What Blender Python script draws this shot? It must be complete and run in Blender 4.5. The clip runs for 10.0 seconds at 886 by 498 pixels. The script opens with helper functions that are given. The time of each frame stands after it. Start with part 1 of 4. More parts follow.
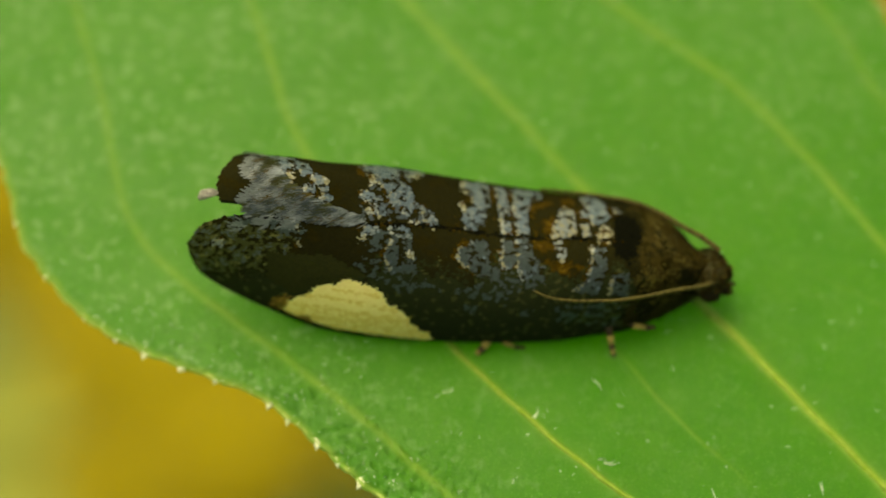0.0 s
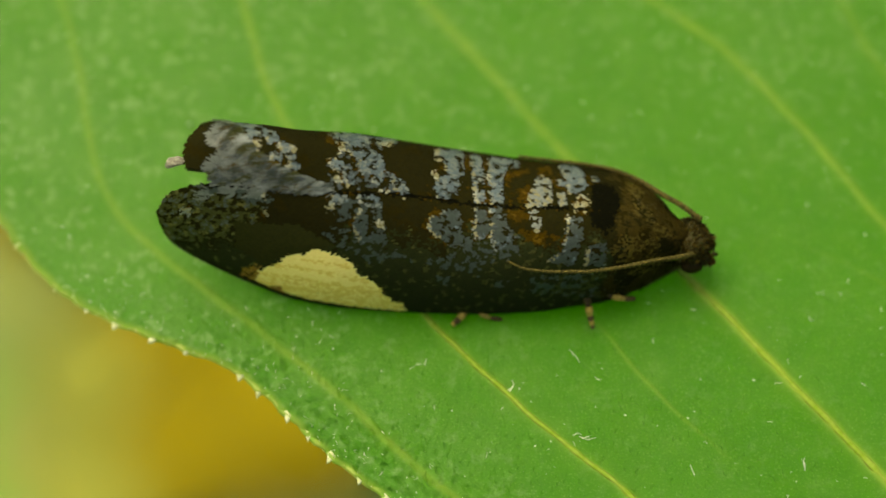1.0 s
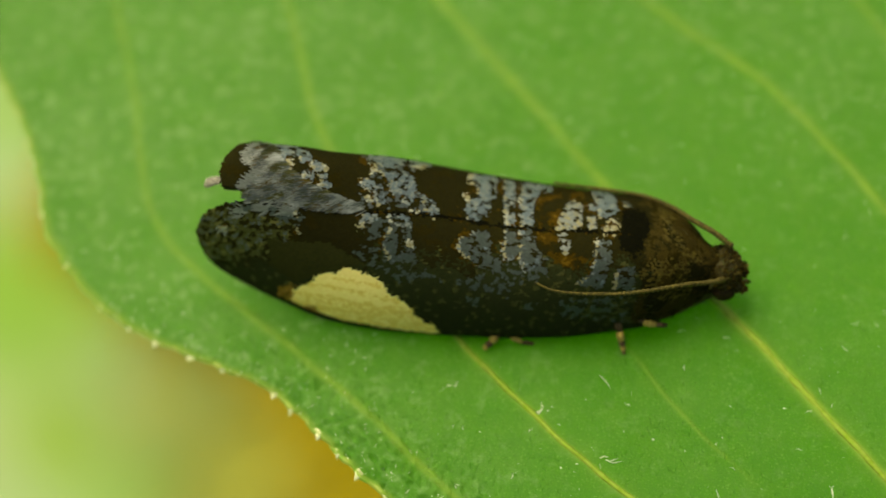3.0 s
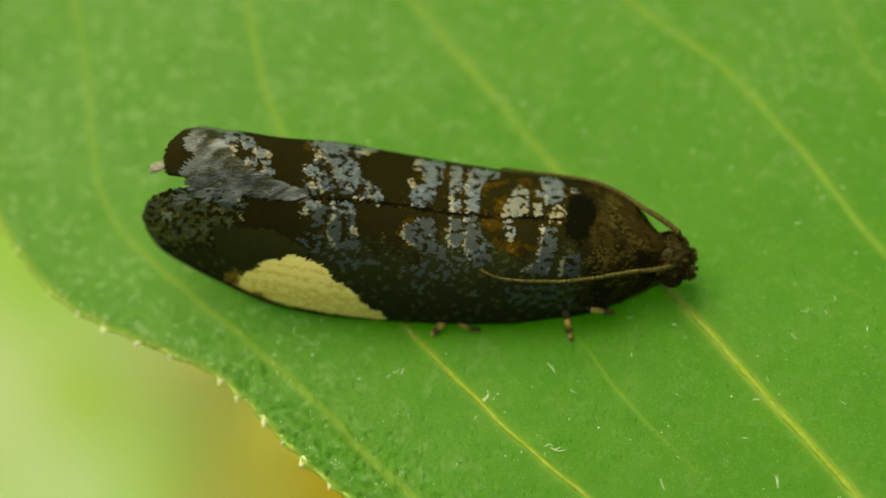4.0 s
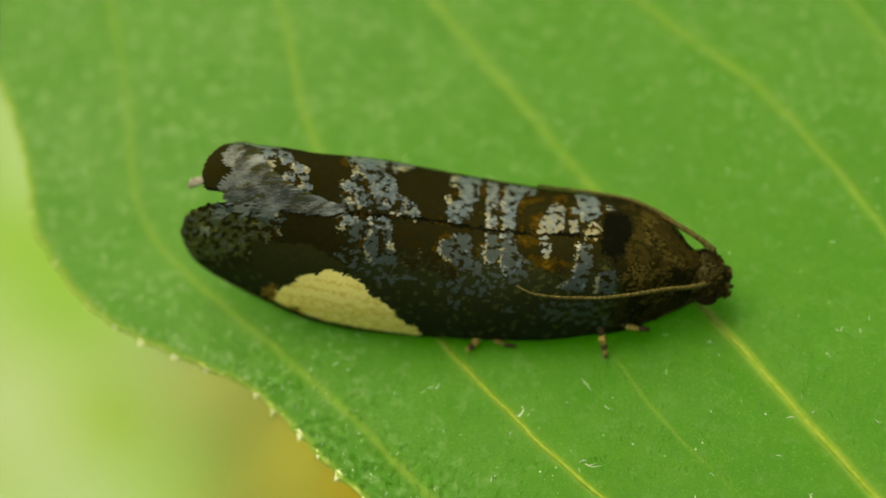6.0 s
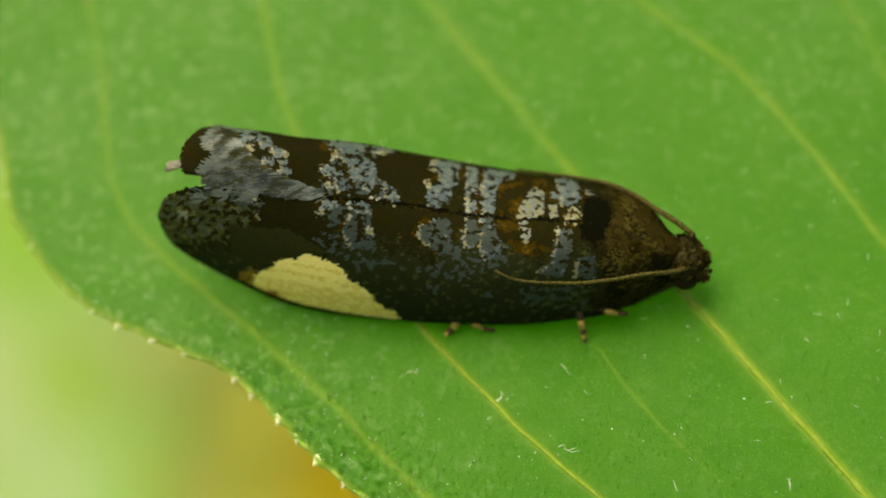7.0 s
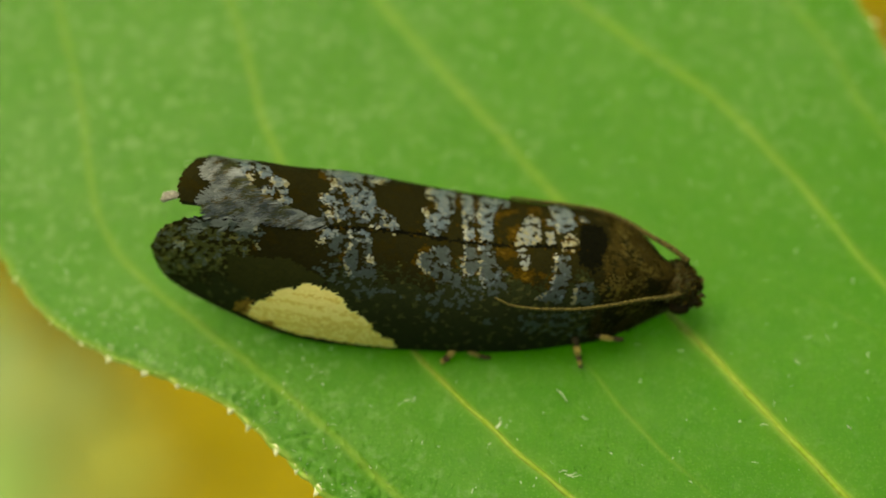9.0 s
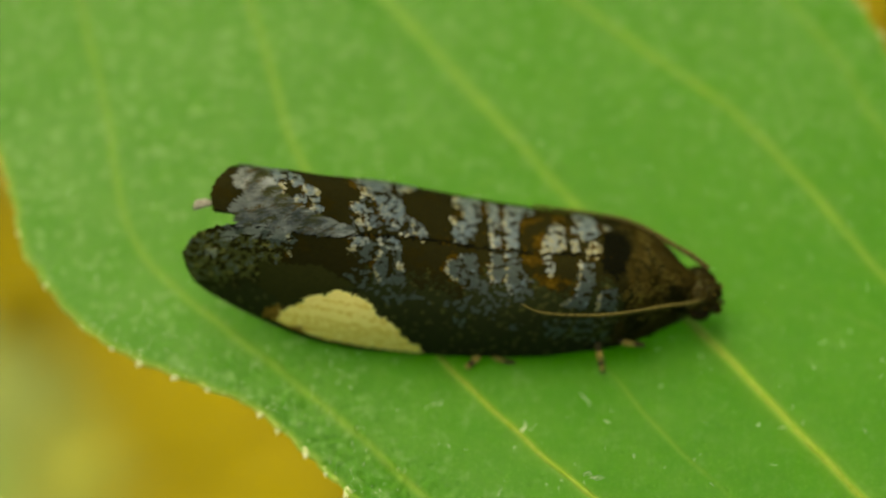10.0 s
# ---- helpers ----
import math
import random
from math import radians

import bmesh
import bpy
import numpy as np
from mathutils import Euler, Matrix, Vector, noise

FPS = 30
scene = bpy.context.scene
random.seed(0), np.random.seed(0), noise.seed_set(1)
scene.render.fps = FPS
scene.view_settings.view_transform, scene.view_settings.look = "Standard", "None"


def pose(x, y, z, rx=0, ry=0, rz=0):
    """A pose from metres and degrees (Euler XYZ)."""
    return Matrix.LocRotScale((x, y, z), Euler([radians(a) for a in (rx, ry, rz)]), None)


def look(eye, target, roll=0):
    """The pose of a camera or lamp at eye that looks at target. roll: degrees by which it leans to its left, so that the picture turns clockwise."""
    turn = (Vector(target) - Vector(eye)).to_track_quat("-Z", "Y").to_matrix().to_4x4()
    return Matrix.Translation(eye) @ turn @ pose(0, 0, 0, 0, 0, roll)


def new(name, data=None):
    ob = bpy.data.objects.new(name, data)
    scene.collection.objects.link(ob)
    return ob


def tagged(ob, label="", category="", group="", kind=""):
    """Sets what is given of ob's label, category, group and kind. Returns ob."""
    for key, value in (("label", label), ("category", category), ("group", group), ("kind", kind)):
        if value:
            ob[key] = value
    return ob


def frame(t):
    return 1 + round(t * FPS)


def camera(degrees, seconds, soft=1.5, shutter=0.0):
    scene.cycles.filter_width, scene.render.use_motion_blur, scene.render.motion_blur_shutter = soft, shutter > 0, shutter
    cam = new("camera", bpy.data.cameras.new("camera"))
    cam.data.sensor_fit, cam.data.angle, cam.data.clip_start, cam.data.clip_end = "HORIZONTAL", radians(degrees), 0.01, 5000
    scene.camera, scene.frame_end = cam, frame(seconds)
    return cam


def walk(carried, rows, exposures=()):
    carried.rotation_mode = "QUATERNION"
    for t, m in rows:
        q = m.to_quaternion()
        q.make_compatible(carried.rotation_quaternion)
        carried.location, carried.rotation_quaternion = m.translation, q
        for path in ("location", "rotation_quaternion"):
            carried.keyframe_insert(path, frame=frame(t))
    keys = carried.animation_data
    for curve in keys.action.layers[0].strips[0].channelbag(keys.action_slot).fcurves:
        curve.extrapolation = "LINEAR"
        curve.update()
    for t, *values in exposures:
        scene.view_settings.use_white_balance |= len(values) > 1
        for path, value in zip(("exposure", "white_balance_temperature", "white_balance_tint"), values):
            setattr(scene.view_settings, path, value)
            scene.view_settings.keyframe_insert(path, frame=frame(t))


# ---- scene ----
MM = 0.001  # everything below is laid out in millimetres and scaled to metres

# ---- camera ----
cam = camera(25.0, 10.0, soft=1.9)
cam.data.dof.use_dof = True
cam.data.dof.focus_distance = 33.35 * MM
cam.data.dof.aperture_fstop = 50.0
walk(cam, [
    (0.0, pose(-0.002032, -0.016011, 0.031996, 27.736, -2.114, -0.847)),
    (0.5, pose(-0.001018, -0.015894, 0.031603, 27.283, -1.011, -0.208)),
    (1.0, pose(-0.000247, -0.015552, 0.031403, 26.626, -0.175, 0.193)),
    (1.5, pose(0.000437, -0.015459, 0.031861, 27.007, 1.368, 1.661)),
    (2.0, pose(0.001092, -0.015265, 0.032178, 26.878, 1.810, 1.966)),
    (2.2, pose(0.001296, -0.015580, 0.032085, 27.010, 1.394, 2.217)),
    (3.3, pose(0.003189, -0.017281, 0.030722, 30.685, 4.307, 3.592)),
    (3.5, pose(0.004022, -0.016745, 0.030962, 29.652, 4.424, 3.689)),
    (4.0, pose(0.003460, -0.016443, 0.030921, 28.804, 4.267, 3.734)),
    (4.5, pose(0.003631, -0.016587, 0.030670, 29.108, 4.771, 3.906)),
    (5.0, pose(0.003597, -0.016678, 0.030790, 29.290, 4.702, 3.898)),
    (5.5, pose(0.003287, -0.016516, 0.030807, 29.164, 4.828, 4.249)),
    (5.7, pose(0.003421, -0.016814, 0.030923, 29.920, 4.970, 4.595)),
    (6.8, pose(0.002783, -0.016186, 0.031087, 28.265, 3.536, 3.790)),
    (7.0, pose(0.003009, -0.016327, 0.031148, 28.463, 3.749, 3.979)),
    (7.5, pose(0.002604, -0.016147, 0.031359, 28.640, 3.549, 3.901)),
    (8.0, pose(0.002348, -0.016042, 0.031045, 28.390, 1.646, 2.802)),
    (8.5, pose(0.000900, -0.016312, 0.031114, 28.853, 1.072, 2.355)),
    (9.0, pose(0.000525, -0.016727, 0.031263, 29.570, 0.288, 1.415)),
    (9.5, pose(-0.000126, -0.016344, 0.032099, 28.884, -0.559, 1.595)),
    (10.0, pose(-0.000735, -0.017020, 0.031959, 29.595, -0.903, 0.835)),
], [(0.0, 0.21, 9200, -10), (10.0, 0.21, 9200, -10)])

# ---- light: an overcast sky with a wide soft sun ----
SUN_HIGH, SUN_ROUND = radians(64), radians(-42)
world = bpy.data.worlds.new("world")
scene.world = world
world.use_nodes = True
wt = world.node_tree
sky = wt.nodes.new("ShaderNodeTexSky")
sky.sky_type, sky.sun_disc = "NISHITA", False
sky.sun_elevation, sky.sun_rotation = SUN_HIGH, SUN_ROUND
sky.air_density, sky.dust_density, sky.ozone_density = 1.0, 8.0, 0.5
wt.links.new(sky.outputs[0], wt.nodes["Background"].inputs[0])
wt.nodes["Background"].inputs[1].default_value = 0.15
sun = new("sun", bpy.data.lights.new("sun", "SUN"))
sun.data.energy, sun.data.angle, sun.data.color = 1.62, radians(44), (1.0, 0.95, 0.84)
toward = Vector((math.sin(SUN_ROUND) * math.cos(SUN_HIGH), math.cos(SUN_ROUND) * math.cos(SUN_HIGH), math.sin(SUN_HIGH)))
sun.matrix_world = look(toward, (0, 0, 0))


# ---- helpers of this scene ----
def smooth(table):
    """A monotone cubic through (x, y) pairs."""
    xs, ys = np.array([p[0] for p in table], float), np.array([p[1] for p in table], float)
    h, d = np.diff(xs), np.diff(ys) / np.diff(xs)
    m = np.zeros(len(xs))
    m[0], m[-1] = d[0], d[-1]
    for i in range(1, len(xs) - 1):
        m[i] = 0 if d[i - 1] * d[i] <= 0 else 2 * d[i - 1] * d[i] / (d[i - 1] + d[i])

    def at(x):
        x = np.clip(np.asarray(x, float), xs[0], xs[-1])
        i = np.clip(np.searchsorted(xs, x) - 1, 0, len(h) - 1)
        t = (x - xs[i]) / h[i]
        return ((1 + 2 * t) * (1 - t) ** 2 * ys[i] + t * (1 - t) ** 2 * h[i] * m[i]
                + t * t * (3 - 2 * t) * ys[i + 1] + t * t * (t - 1) * h[i] * m[i + 1])
    return at


def thing(name, x, y, z, label, category, **more):
    """An Empty at a thing's base, in millimetres."""
    ob = new(name)
    ob.empty_display_size = 0.001
    ob.location = (x * MM, y * MM, z * MM)
    return tagged(ob, label, category, **more)


def base_of(ob):
    p = Vector((0, 0, 0))
    while ob:
        p, ob = p + ob.location, ob.parent
    return p


def part(name, verts, faces, materials, parent, label="", slots=None, flat=False, kind=""):
    """One mesh under a thing or a part; verts in millimetres of the world."""
    me = bpy.data.meshes.new(name)
    off = base_of(parent) if parent else Vector((0, 0, 0))
    v = np.asarray(verts, float) * MM - np.array(off)
    me.from_pydata(v.tolist(), [], [tuple(int(i) for i in f) for f in faces])
    for m in (materials if isinstance(materials, (list, tuple)) else [materials]):
        me.materials.append(m)
    if slots is not None:
        me.polygons.foreach_set("material_index", np.asarray(slots, dtype=np.int32))
    me.polygons.foreach_set("use_smooth", [not flat] * len(me.polygons))
    me.update()
    ob = new(name, me)
    ob.parent = parent
    return tagged(ob, label=label, kind=kind)


def grid(nu, nv, base=0, wrap=False):
    """Faces of a grid of nu x nv points, v fastest."""
    out = []
    for i in range(nu - 1):
        for j in range(nv if wrap else nv - 1):
            k = (j + 1) % nv
            out.append((base + i * nv + j, base + (i + 1) * nv + j, base + (i + 1) * nv + k, base + i * nv + k))
    return out


def tube(path, radii, sides=8, squash=1.0):
    """Verts and faces of a closed tube along points, with a radius each."""
    path = [Vector(p) for p in path]
    verts, faces, n = [], [], len(path)
    for i, p in enumerate(path):
        way = (path[min(i + 1, n - 1)] - path[max(i - 1, 0)]).normalized()
        side = way.cross(Vector((0, 0, 1)))
        side = side.normalized() if side.length > 1e-4 else Vector((1, 0, 0))
        up = side.cross(way)
        for k in range(sides):
            a = 2 * math.pi * k / sides
            verts.append(p + radii[i] * (side * math.cos(a) + up * (squash * math.sin(a))))
    faces = grid(n, sides, wrap=True)
    faces.append(tuple(range(sides)))
    faces.append(tuple(range((n - 1) * sides, n * sides))[::-1])
    return verts, faces


def ball(centre, radii, rings=12, sides=18):
    verts, faces = [], []
    for i in range(rings + 1):
        a = math.pi * (i + 0.02) / (rings + 0.04)
        for k in range(sides):
            b = 2 * math.pi * k / sides
            verts.append((centre[0] + radii[0] * math.cos(a), centre[1] + radii[1] * math.sin(a) * math.cos(b),
                          centre[2] + radii[2] * math.sin(a) * math.sin(b)))
    faces = grid(rings + 1, sides, wrap=True)
    return verts, faces


# ---- materials ----
def mixed(nt, factor, a, b, how="MIX"):
    n = nt.nodes.new("ShaderNodeMix")
    n.data_type, n.blend_type = "RGBA", how
    for s, v in ((n.inputs[0], factor), (n.inputs[6], a), (n.inputs[7], b)):
        if isinstance(v, bpy.types.NodeSocket):
            nt.links.new(v, s)
        else:
            s.default_value = v if isinstance(v, (int, float)) else (*v, 1)
    return n.outputs[2]


def noise_of(nt, size_mm, detail=3.0, rough=0.5, lo=0.35, hi=0.65, stretch=None):
    """A noise of features about size_mm wide, from 0 to 1."""
    co = nt.nodes.new("ShaderNodeTexCoord").outputs["Object"]
    if stretch:
        mp = nt.nodes.new("ShaderNodeMapping")
        mp.inputs["Scale"].default_value = stretch
        nt.links.new(co, mp.inputs[0])
        co = mp.outputs[0]
    n = nt.nodes.new("ShaderNodeTexNoise")
    n.inputs["Scale"].default_value = 1.0 / (size_mm * MM)
    n.inputs["Detail"].default_value, n.inputs["Roughness"].default_value = detail, rough
    nt.links.new(co, n.inputs["Vector"])
    r = nt.nodes.new("ShaderNodeMapRange")
    r.inputs[1].default_value, r.inputs[2].default_value = lo, hi
    nt.links.new(n.outputs[0], r.inputs[0])
    return r.outputs[0]


def bumped(nt, shader, height, distance_mm, strength=1.0, normal=None):
    b = nt.nodes.new("ShaderNodeBump")
    b.inputs["Strength"].default_value, b.inputs["Distance"].default_value = strength, distance_mm * MM
    nt.links.new(height, b.inputs["Height"])
    if normal is not None:
        nt.links.new(normal, b.inputs["Normal"])
    nt.links.new(b.outputs[0], shader.inputs["Normal"])
    return b.outputs[0]


def material(name, colour, rough=0.5, spec=0.5):
    m = bpy.data.materials.new(name)
    m.use_nodes = True
    s = m.node_tree.nodes["Principled BSDF"]
    s.inputs["Base Color"].default_value = (*colour, 1)
    s.inputs["Roughness"].default_value = rough
    s.inputs["Specular IOR Level"].default_value = spec
    return m, m.node_tree, s


def glow_through(nt, s, colour, amount):
    """Lets light through a thin tissue: a share of translucent light beside the surface's own."""
    t = nt.nodes.new("ShaderNodeBsdfTranslucent")
    if isinstance(colour, bpy.types.NodeSocket):
        nt.links.new(colour, t.inputs[0])
    else:
        t.inputs[0].default_value = (*colour, 1)
    mx = nt.nodes.new("ShaderNodeMixShader")
    mx.inputs[0].default_value = amount
    nt.links.new(s.outputs[0], mx.inputs[1])
    nt.links.new(t.outputs[0], mx.inputs[2])
    nt.links.new(mx.outputs[0], nt.nodes["Material Output"].inputs[0])


def leaf_tissue(name, dark, light, bloom, nerve, through_tint, through_share):
    """Leaf blade: mottled green, fine cells, small upright pits with their shade painted in, painted glints, bloom
    flecks with a painted sheen (attribute "bloom") and paler tissue along the nerves (attribute "nerve").
    """
    m, nt, s = material(name, dark, 0.38, 0.27)
    big = noise_of(nt, 2.6, 3, 0.55, 0.3, 0.7)
    mid = noise_of(nt, 0.45, 4, 0.6, 0.40, 0.70)
    cells = noise_of(nt, 0.045, 3, 0.65, 0.38, 0.66)
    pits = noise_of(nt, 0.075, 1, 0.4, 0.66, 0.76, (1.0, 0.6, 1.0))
    c = mixed(nt, big, dark, light)
    c = mixed(nt, mixed(nt, 0.6, (0, 0, 0), mid), c, bloom)
    cloud = noise_of(nt, 0.85, 2, 0.5, 0.47, 0.70)
    c = mixed(nt, mixed(nt, 0.30, (0, 0, 0), cloud), c, (0.125, 0.280, 0.045))
    c = mixed(nt, mixed(nt, 0.55, (0, 0, 0), cells), c, tuple(v * 1.25 for v in light))
    # bloom flecks, and a sheen painted into the colour by the same attribute
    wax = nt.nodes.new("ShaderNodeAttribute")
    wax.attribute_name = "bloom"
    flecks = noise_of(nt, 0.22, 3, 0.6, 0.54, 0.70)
    fleck_sheen = mixed(nt, 0.32, flecks, noise_of(nt, 1.1, 2, 0.5, 0.05, 0.95))
    c = mixed(nt, mixed(nt, 1.0, fleck_sheen, wax.outputs["Color"], "MULTIPLY"), c, (0.215, 0.380, 0.135))
    # the hollows' shade painted in: pits and dents darkened besides their bump
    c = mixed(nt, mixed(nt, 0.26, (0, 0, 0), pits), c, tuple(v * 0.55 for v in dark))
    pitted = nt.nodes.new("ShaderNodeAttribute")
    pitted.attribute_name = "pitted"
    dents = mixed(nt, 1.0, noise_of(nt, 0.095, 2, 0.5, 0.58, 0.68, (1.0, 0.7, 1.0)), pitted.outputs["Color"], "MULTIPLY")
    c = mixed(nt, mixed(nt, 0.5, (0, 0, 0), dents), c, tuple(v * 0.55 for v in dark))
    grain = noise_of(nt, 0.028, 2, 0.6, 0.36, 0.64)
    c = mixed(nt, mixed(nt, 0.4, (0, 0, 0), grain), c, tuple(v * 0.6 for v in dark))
    # small glints painted into the colour as pale dots
    glint = noise_of(nt, 0.032, 1, 0.4, 0.64, 0.70)
    c = mixed(nt, mixed(nt, 0.45, (0, 0, 0), glint), c, (0.24, 0.50, 0.10))
    a = nt.nodes.new("ShaderNodeAttribute")
    a.attribute_name = "nerve"
    c = mixed(nt, a.outputs["Fac"], c, nerve)
    nt.links.new(c, s.inputs["Base Color"])
    n = bumped(nt, s, mid, 0.012, 0.4)
    n = bumped(nt, s, cells, 0.012, 0.6, n)
    hollow = nt.nodes.new("ShaderNodeMath")
    hollow.operation = "SUBTRACT"
    hollow.inputs[0].default_value = 1.0
    nt.links.new(mixed(nt, 1.0, pits, dents, "ADD"), hollow.inputs[1])
    bumped(nt, s, hollow.outputs[0], 0.030, 0.6, n)
    glow_through(nt, s, through_tint, through_share)
    return m


def speckled(name, dark, light, size, rough=0.6, spec=0.3, bump=0.02):
    m, nt, s = material(name, dark, rough, spec)
    f = noise_of(nt, size, 4, 0.6)
    nt.links.new(mixed(nt, f, dark, light), s.inputs["Base Color"])
    bumped(nt, s, f, bump, 0.6)
    return m


def scale_stuff(name, dark, light, rough=0.45, spec=0.5, metal=0.0):
    """Wing scales: each scale a shade of its own, finely ribbed along its length."""
    m, nt, s = material(name, dark, rough, spec)
    g = nt.nodes.new("ShaderNodeNewGeometry").outputs["Random Per Island"]
    ribs = noise_of(nt, 0.012, 2, 0.5, 0.35, 0.65, (0.15, 1, 1))
    c = mixed(nt, g, dark, light)
    c = mixed(nt, mixed(nt, 0.3, (0, 0, 0), ribs), c, tuple(min(1, v * 1.5) for v in light))
    nt.links.new(c, s.inputs["Base Color"])
    s.inputs["Metallic"].default_value = metal
    bumped(nt, s, ribs, 0.004, 0.5)
    return m


GREENS = (0.028, 0.155, 0.0005), (0.042, 0.194, 0.0008), (0.072, 0.222, 0.004), (0.210, 0.338, 0.046)
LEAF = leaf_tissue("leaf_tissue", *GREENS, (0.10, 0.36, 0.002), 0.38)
UNDER = leaf_tissue("leaf_underside", *GREENS, (0.75, 0.95, 0.50), 0.75)
WAX = speckled("wax", (0.085, 0.270, 0.02), (0.150, 0.330, 0.06), 0.06, 0.5, 0.3, 0.01)
VEIN = speckled("vein_tissue", (0.165, 0.275, 0.030), (0.225, 0.330, 0.060), 0.12, 0.8, 0.03, 0.01)
MARGIN = speckled("margin_tissue", (0.12, 0.27, 0.02), (0.29, 0.37, 0.08), 0.30, 0.5, 0.3, 0.01)
TOOTH = speckled("pale_tooth", (0.50, 0.56, 0.26), (0.80, 0.82, 0.62), 0.08, 0.5, 0.4)
HAIR = speckled("white_hair", (0.56, 0.70, 0.46), (0.82, 0.90, 0.72), 0.05, 0.5, 0.5)
WING = speckled("wing_skin", (0.0065, 0.0064, 0.0013), (0.0095, 0.0090, 0.0018), 0.2, 0.7, 0.08)
BODY = speckled("body_fuzz", (0.026, 0.021, 0.005), (0.070, 0.056, 0.015), 0.06, 0.7, 0.3, 0.03)
EYE, _, _ = material("eye", (0.016, 0.010, 0.003), 0.6, 0.10)
HORN = speckled("antenna_skin", (0.030, 0.026, 0.005), (0.105, 0.085, 0.020), 0.05, 0.6, 0.18)
FRINGE = speckled("fringe_hair", (0.13, 0.125, 0.105), (0.32, 0.31, 0.27), 0.05, 0.6, 0.3)
LEG = speckled("leg_skin", (0.03, 0.02, 0.01), (0.08, 0.05, 0.02), 0.05, 0.6, 0.3)
LEGPALE = speckled("leg_pale", (0.20, 0.15, 0.03), (0.38, 0.30, 0.08), 0.05, 0.6, 0.3)
SCALES = {
    "dark": scale_stuff("scale_dark", (0.0114, 0.0107, 0.0027), (0.0150, 0.0139, 0.0038), 0.85, 0.03),
    "umber": scale_stuff("scale_umber", (0.0127, 0.0107, 0.0018), (0.0168, 0.0138, 0.0023), 0.8, 0.03),
    "black": scale_stuff("scale_black", (0.0163, 0.0206, 0.0072), (0.0221, 0.0272, 0.0094), 0.8, 0.04),
    "jet": scale_stuff("scale_jet", (0.0024, 0.0026, 0.0009), (0.0035, 0.0038, 0.0014), 0.85, 0.03),
    "ink": scale_stuff("scale_ink", (0.0203, 0.0220, 0.0065), (0.0265, 0.0282, 0.0077), 0.85, 0.03),
    "blue": scale_stuff("scale_blue", (0.0400, 0.0620, 0.0800), (0.0950, 0.1320, 0.1640), 0.45, 0.5),
    "slate": scale_stuff("scale_slate", (0.0274, 0.0388, 0.0456), (0.0479, 0.0638, 0.0730), 0.5, 0.4),
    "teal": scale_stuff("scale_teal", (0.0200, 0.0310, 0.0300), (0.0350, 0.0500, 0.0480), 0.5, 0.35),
    "grey": scale_stuff("scale_grey", (0.1050, 0.1260, 0.1280), (0.1650, 0.1900, 0.1900), 0.45, 0.5),
    "silver": scale_stuff("scale_silver", (0.1700, 0.1950, 0.2050), (0.2500, 0.2800, 0.2900), 0.45, 0.5),
    "olive": scale_stuff("scale_olive", (0.0286, 0.0324, 0.0070), (0.0428, 0.0470, 0.0103), 0.6, 0.2),
    "brass": scale_stuff("scale_brass", (0.0550, 0.0550, 0.0100), (0.1000, 0.0950, 0.0200), 0.5, 0.4),
    "fringe": scale_stuff("scale_fringe", (0.0707, 0.0844, 0.0844), (0.1197, 0.1391, 0.1368), 0.5, 0.4),
    "white": scale_stuff("scale_white", (0.2200, 0.2350, 0.2000), (0.3600, 0.3700, 0.3100), 0.5, 0.4),
    "pale": scale_stuff("scale_pale", (0.1350, 0.1300, 0.0750), (0.2400, 0.2250, 0.1300), 0.5, 0.4),
    "cream": scale_stuff("scale_cream", (0.8300, 0.6500, 0.2300), (0.8900, 0.7000, 0.2800), 0.6, 0.3),
    "buff": scale_stuff("scale_buff", (0.6800, 0.4800, 0.1150), (0.7600, 0.5500, 0.1600), 0.6, 0.3),
    "orange": scale_stuff("scale_orange", (0.0250, 0.0152, 0.0006), (0.0440, 0.0260, 0.0009), 0.7, 0.05),
    "amber": scale_stuff("scale_amber", (0.0580, 0.0340, 0.0016), (0.0920, 0.0550, 0.0030), 0.6, 0.1),
    "rust": scale_stuff("scale_rust", (0.1300, 0.0550, 0.0060), (0.3000, 0.1600, 0.0250), 0.5, 0.3),
    "brown": scale_stuff("scale_brown", (0.0188, 0.0140, 0.0019), (0.0322, 0.0236, 0.0034), 0.7, 0.08),
    "tan": scale_stuff("scale_tan", (0.0442, 0.0342, 0.0054), (0.0754, 0.0572, 0.0097), 0.6, 0.15),
}

# ---- ground, far below and out of focus ----
def soil():
    m, nt, s = material("ground_green", (0.2, 0.3, 0.08), 0.9, 0.1)
    a, b = noise_of(nt, 48, 1, 0.5, 0.40, 0.60), noise_of(nt, 20, 3, 0.5, 0.35, 0.65)
    d = noise_of(nt, 75, 1, 0.5, 0.48, 0.66)
    c = mixed(nt, a, (0.160, 0.300, 0.055), (0.262, 0.375, 0.225))
    c = mixed(nt, mixed(nt, 0.25, (0, 0, 0), d), c, (0.27, 0.28, 0.11))
    c = mixed(nt, mixed(nt, 0.25, (0, 0, 0), b), c, (0.25, 0.36, 0.06))
    nt.links.new(c, s.inputs["Base Color"])
    bumped(nt, s, b, 0.4, 0.5)
    return m


GROUND_Z = -480.0
n = 60
gx = np.sign(np.linspace(-1, 1, n)) * np.abs(np.linspace(-1, 1, n)) ** 6 * 2e6 + np.linspace(-1, 1, n) * 900
gv = [(x, y, GROUND_Z + 4 * noise.noise((x * 0.02, y * 0.02, 3))) for x in gx for y in gx]
ground = part("ground", gv, grid(n, n), soil(), None)
tagged(ground, "pale green short turf, out of focus", "ground", kind="structure")


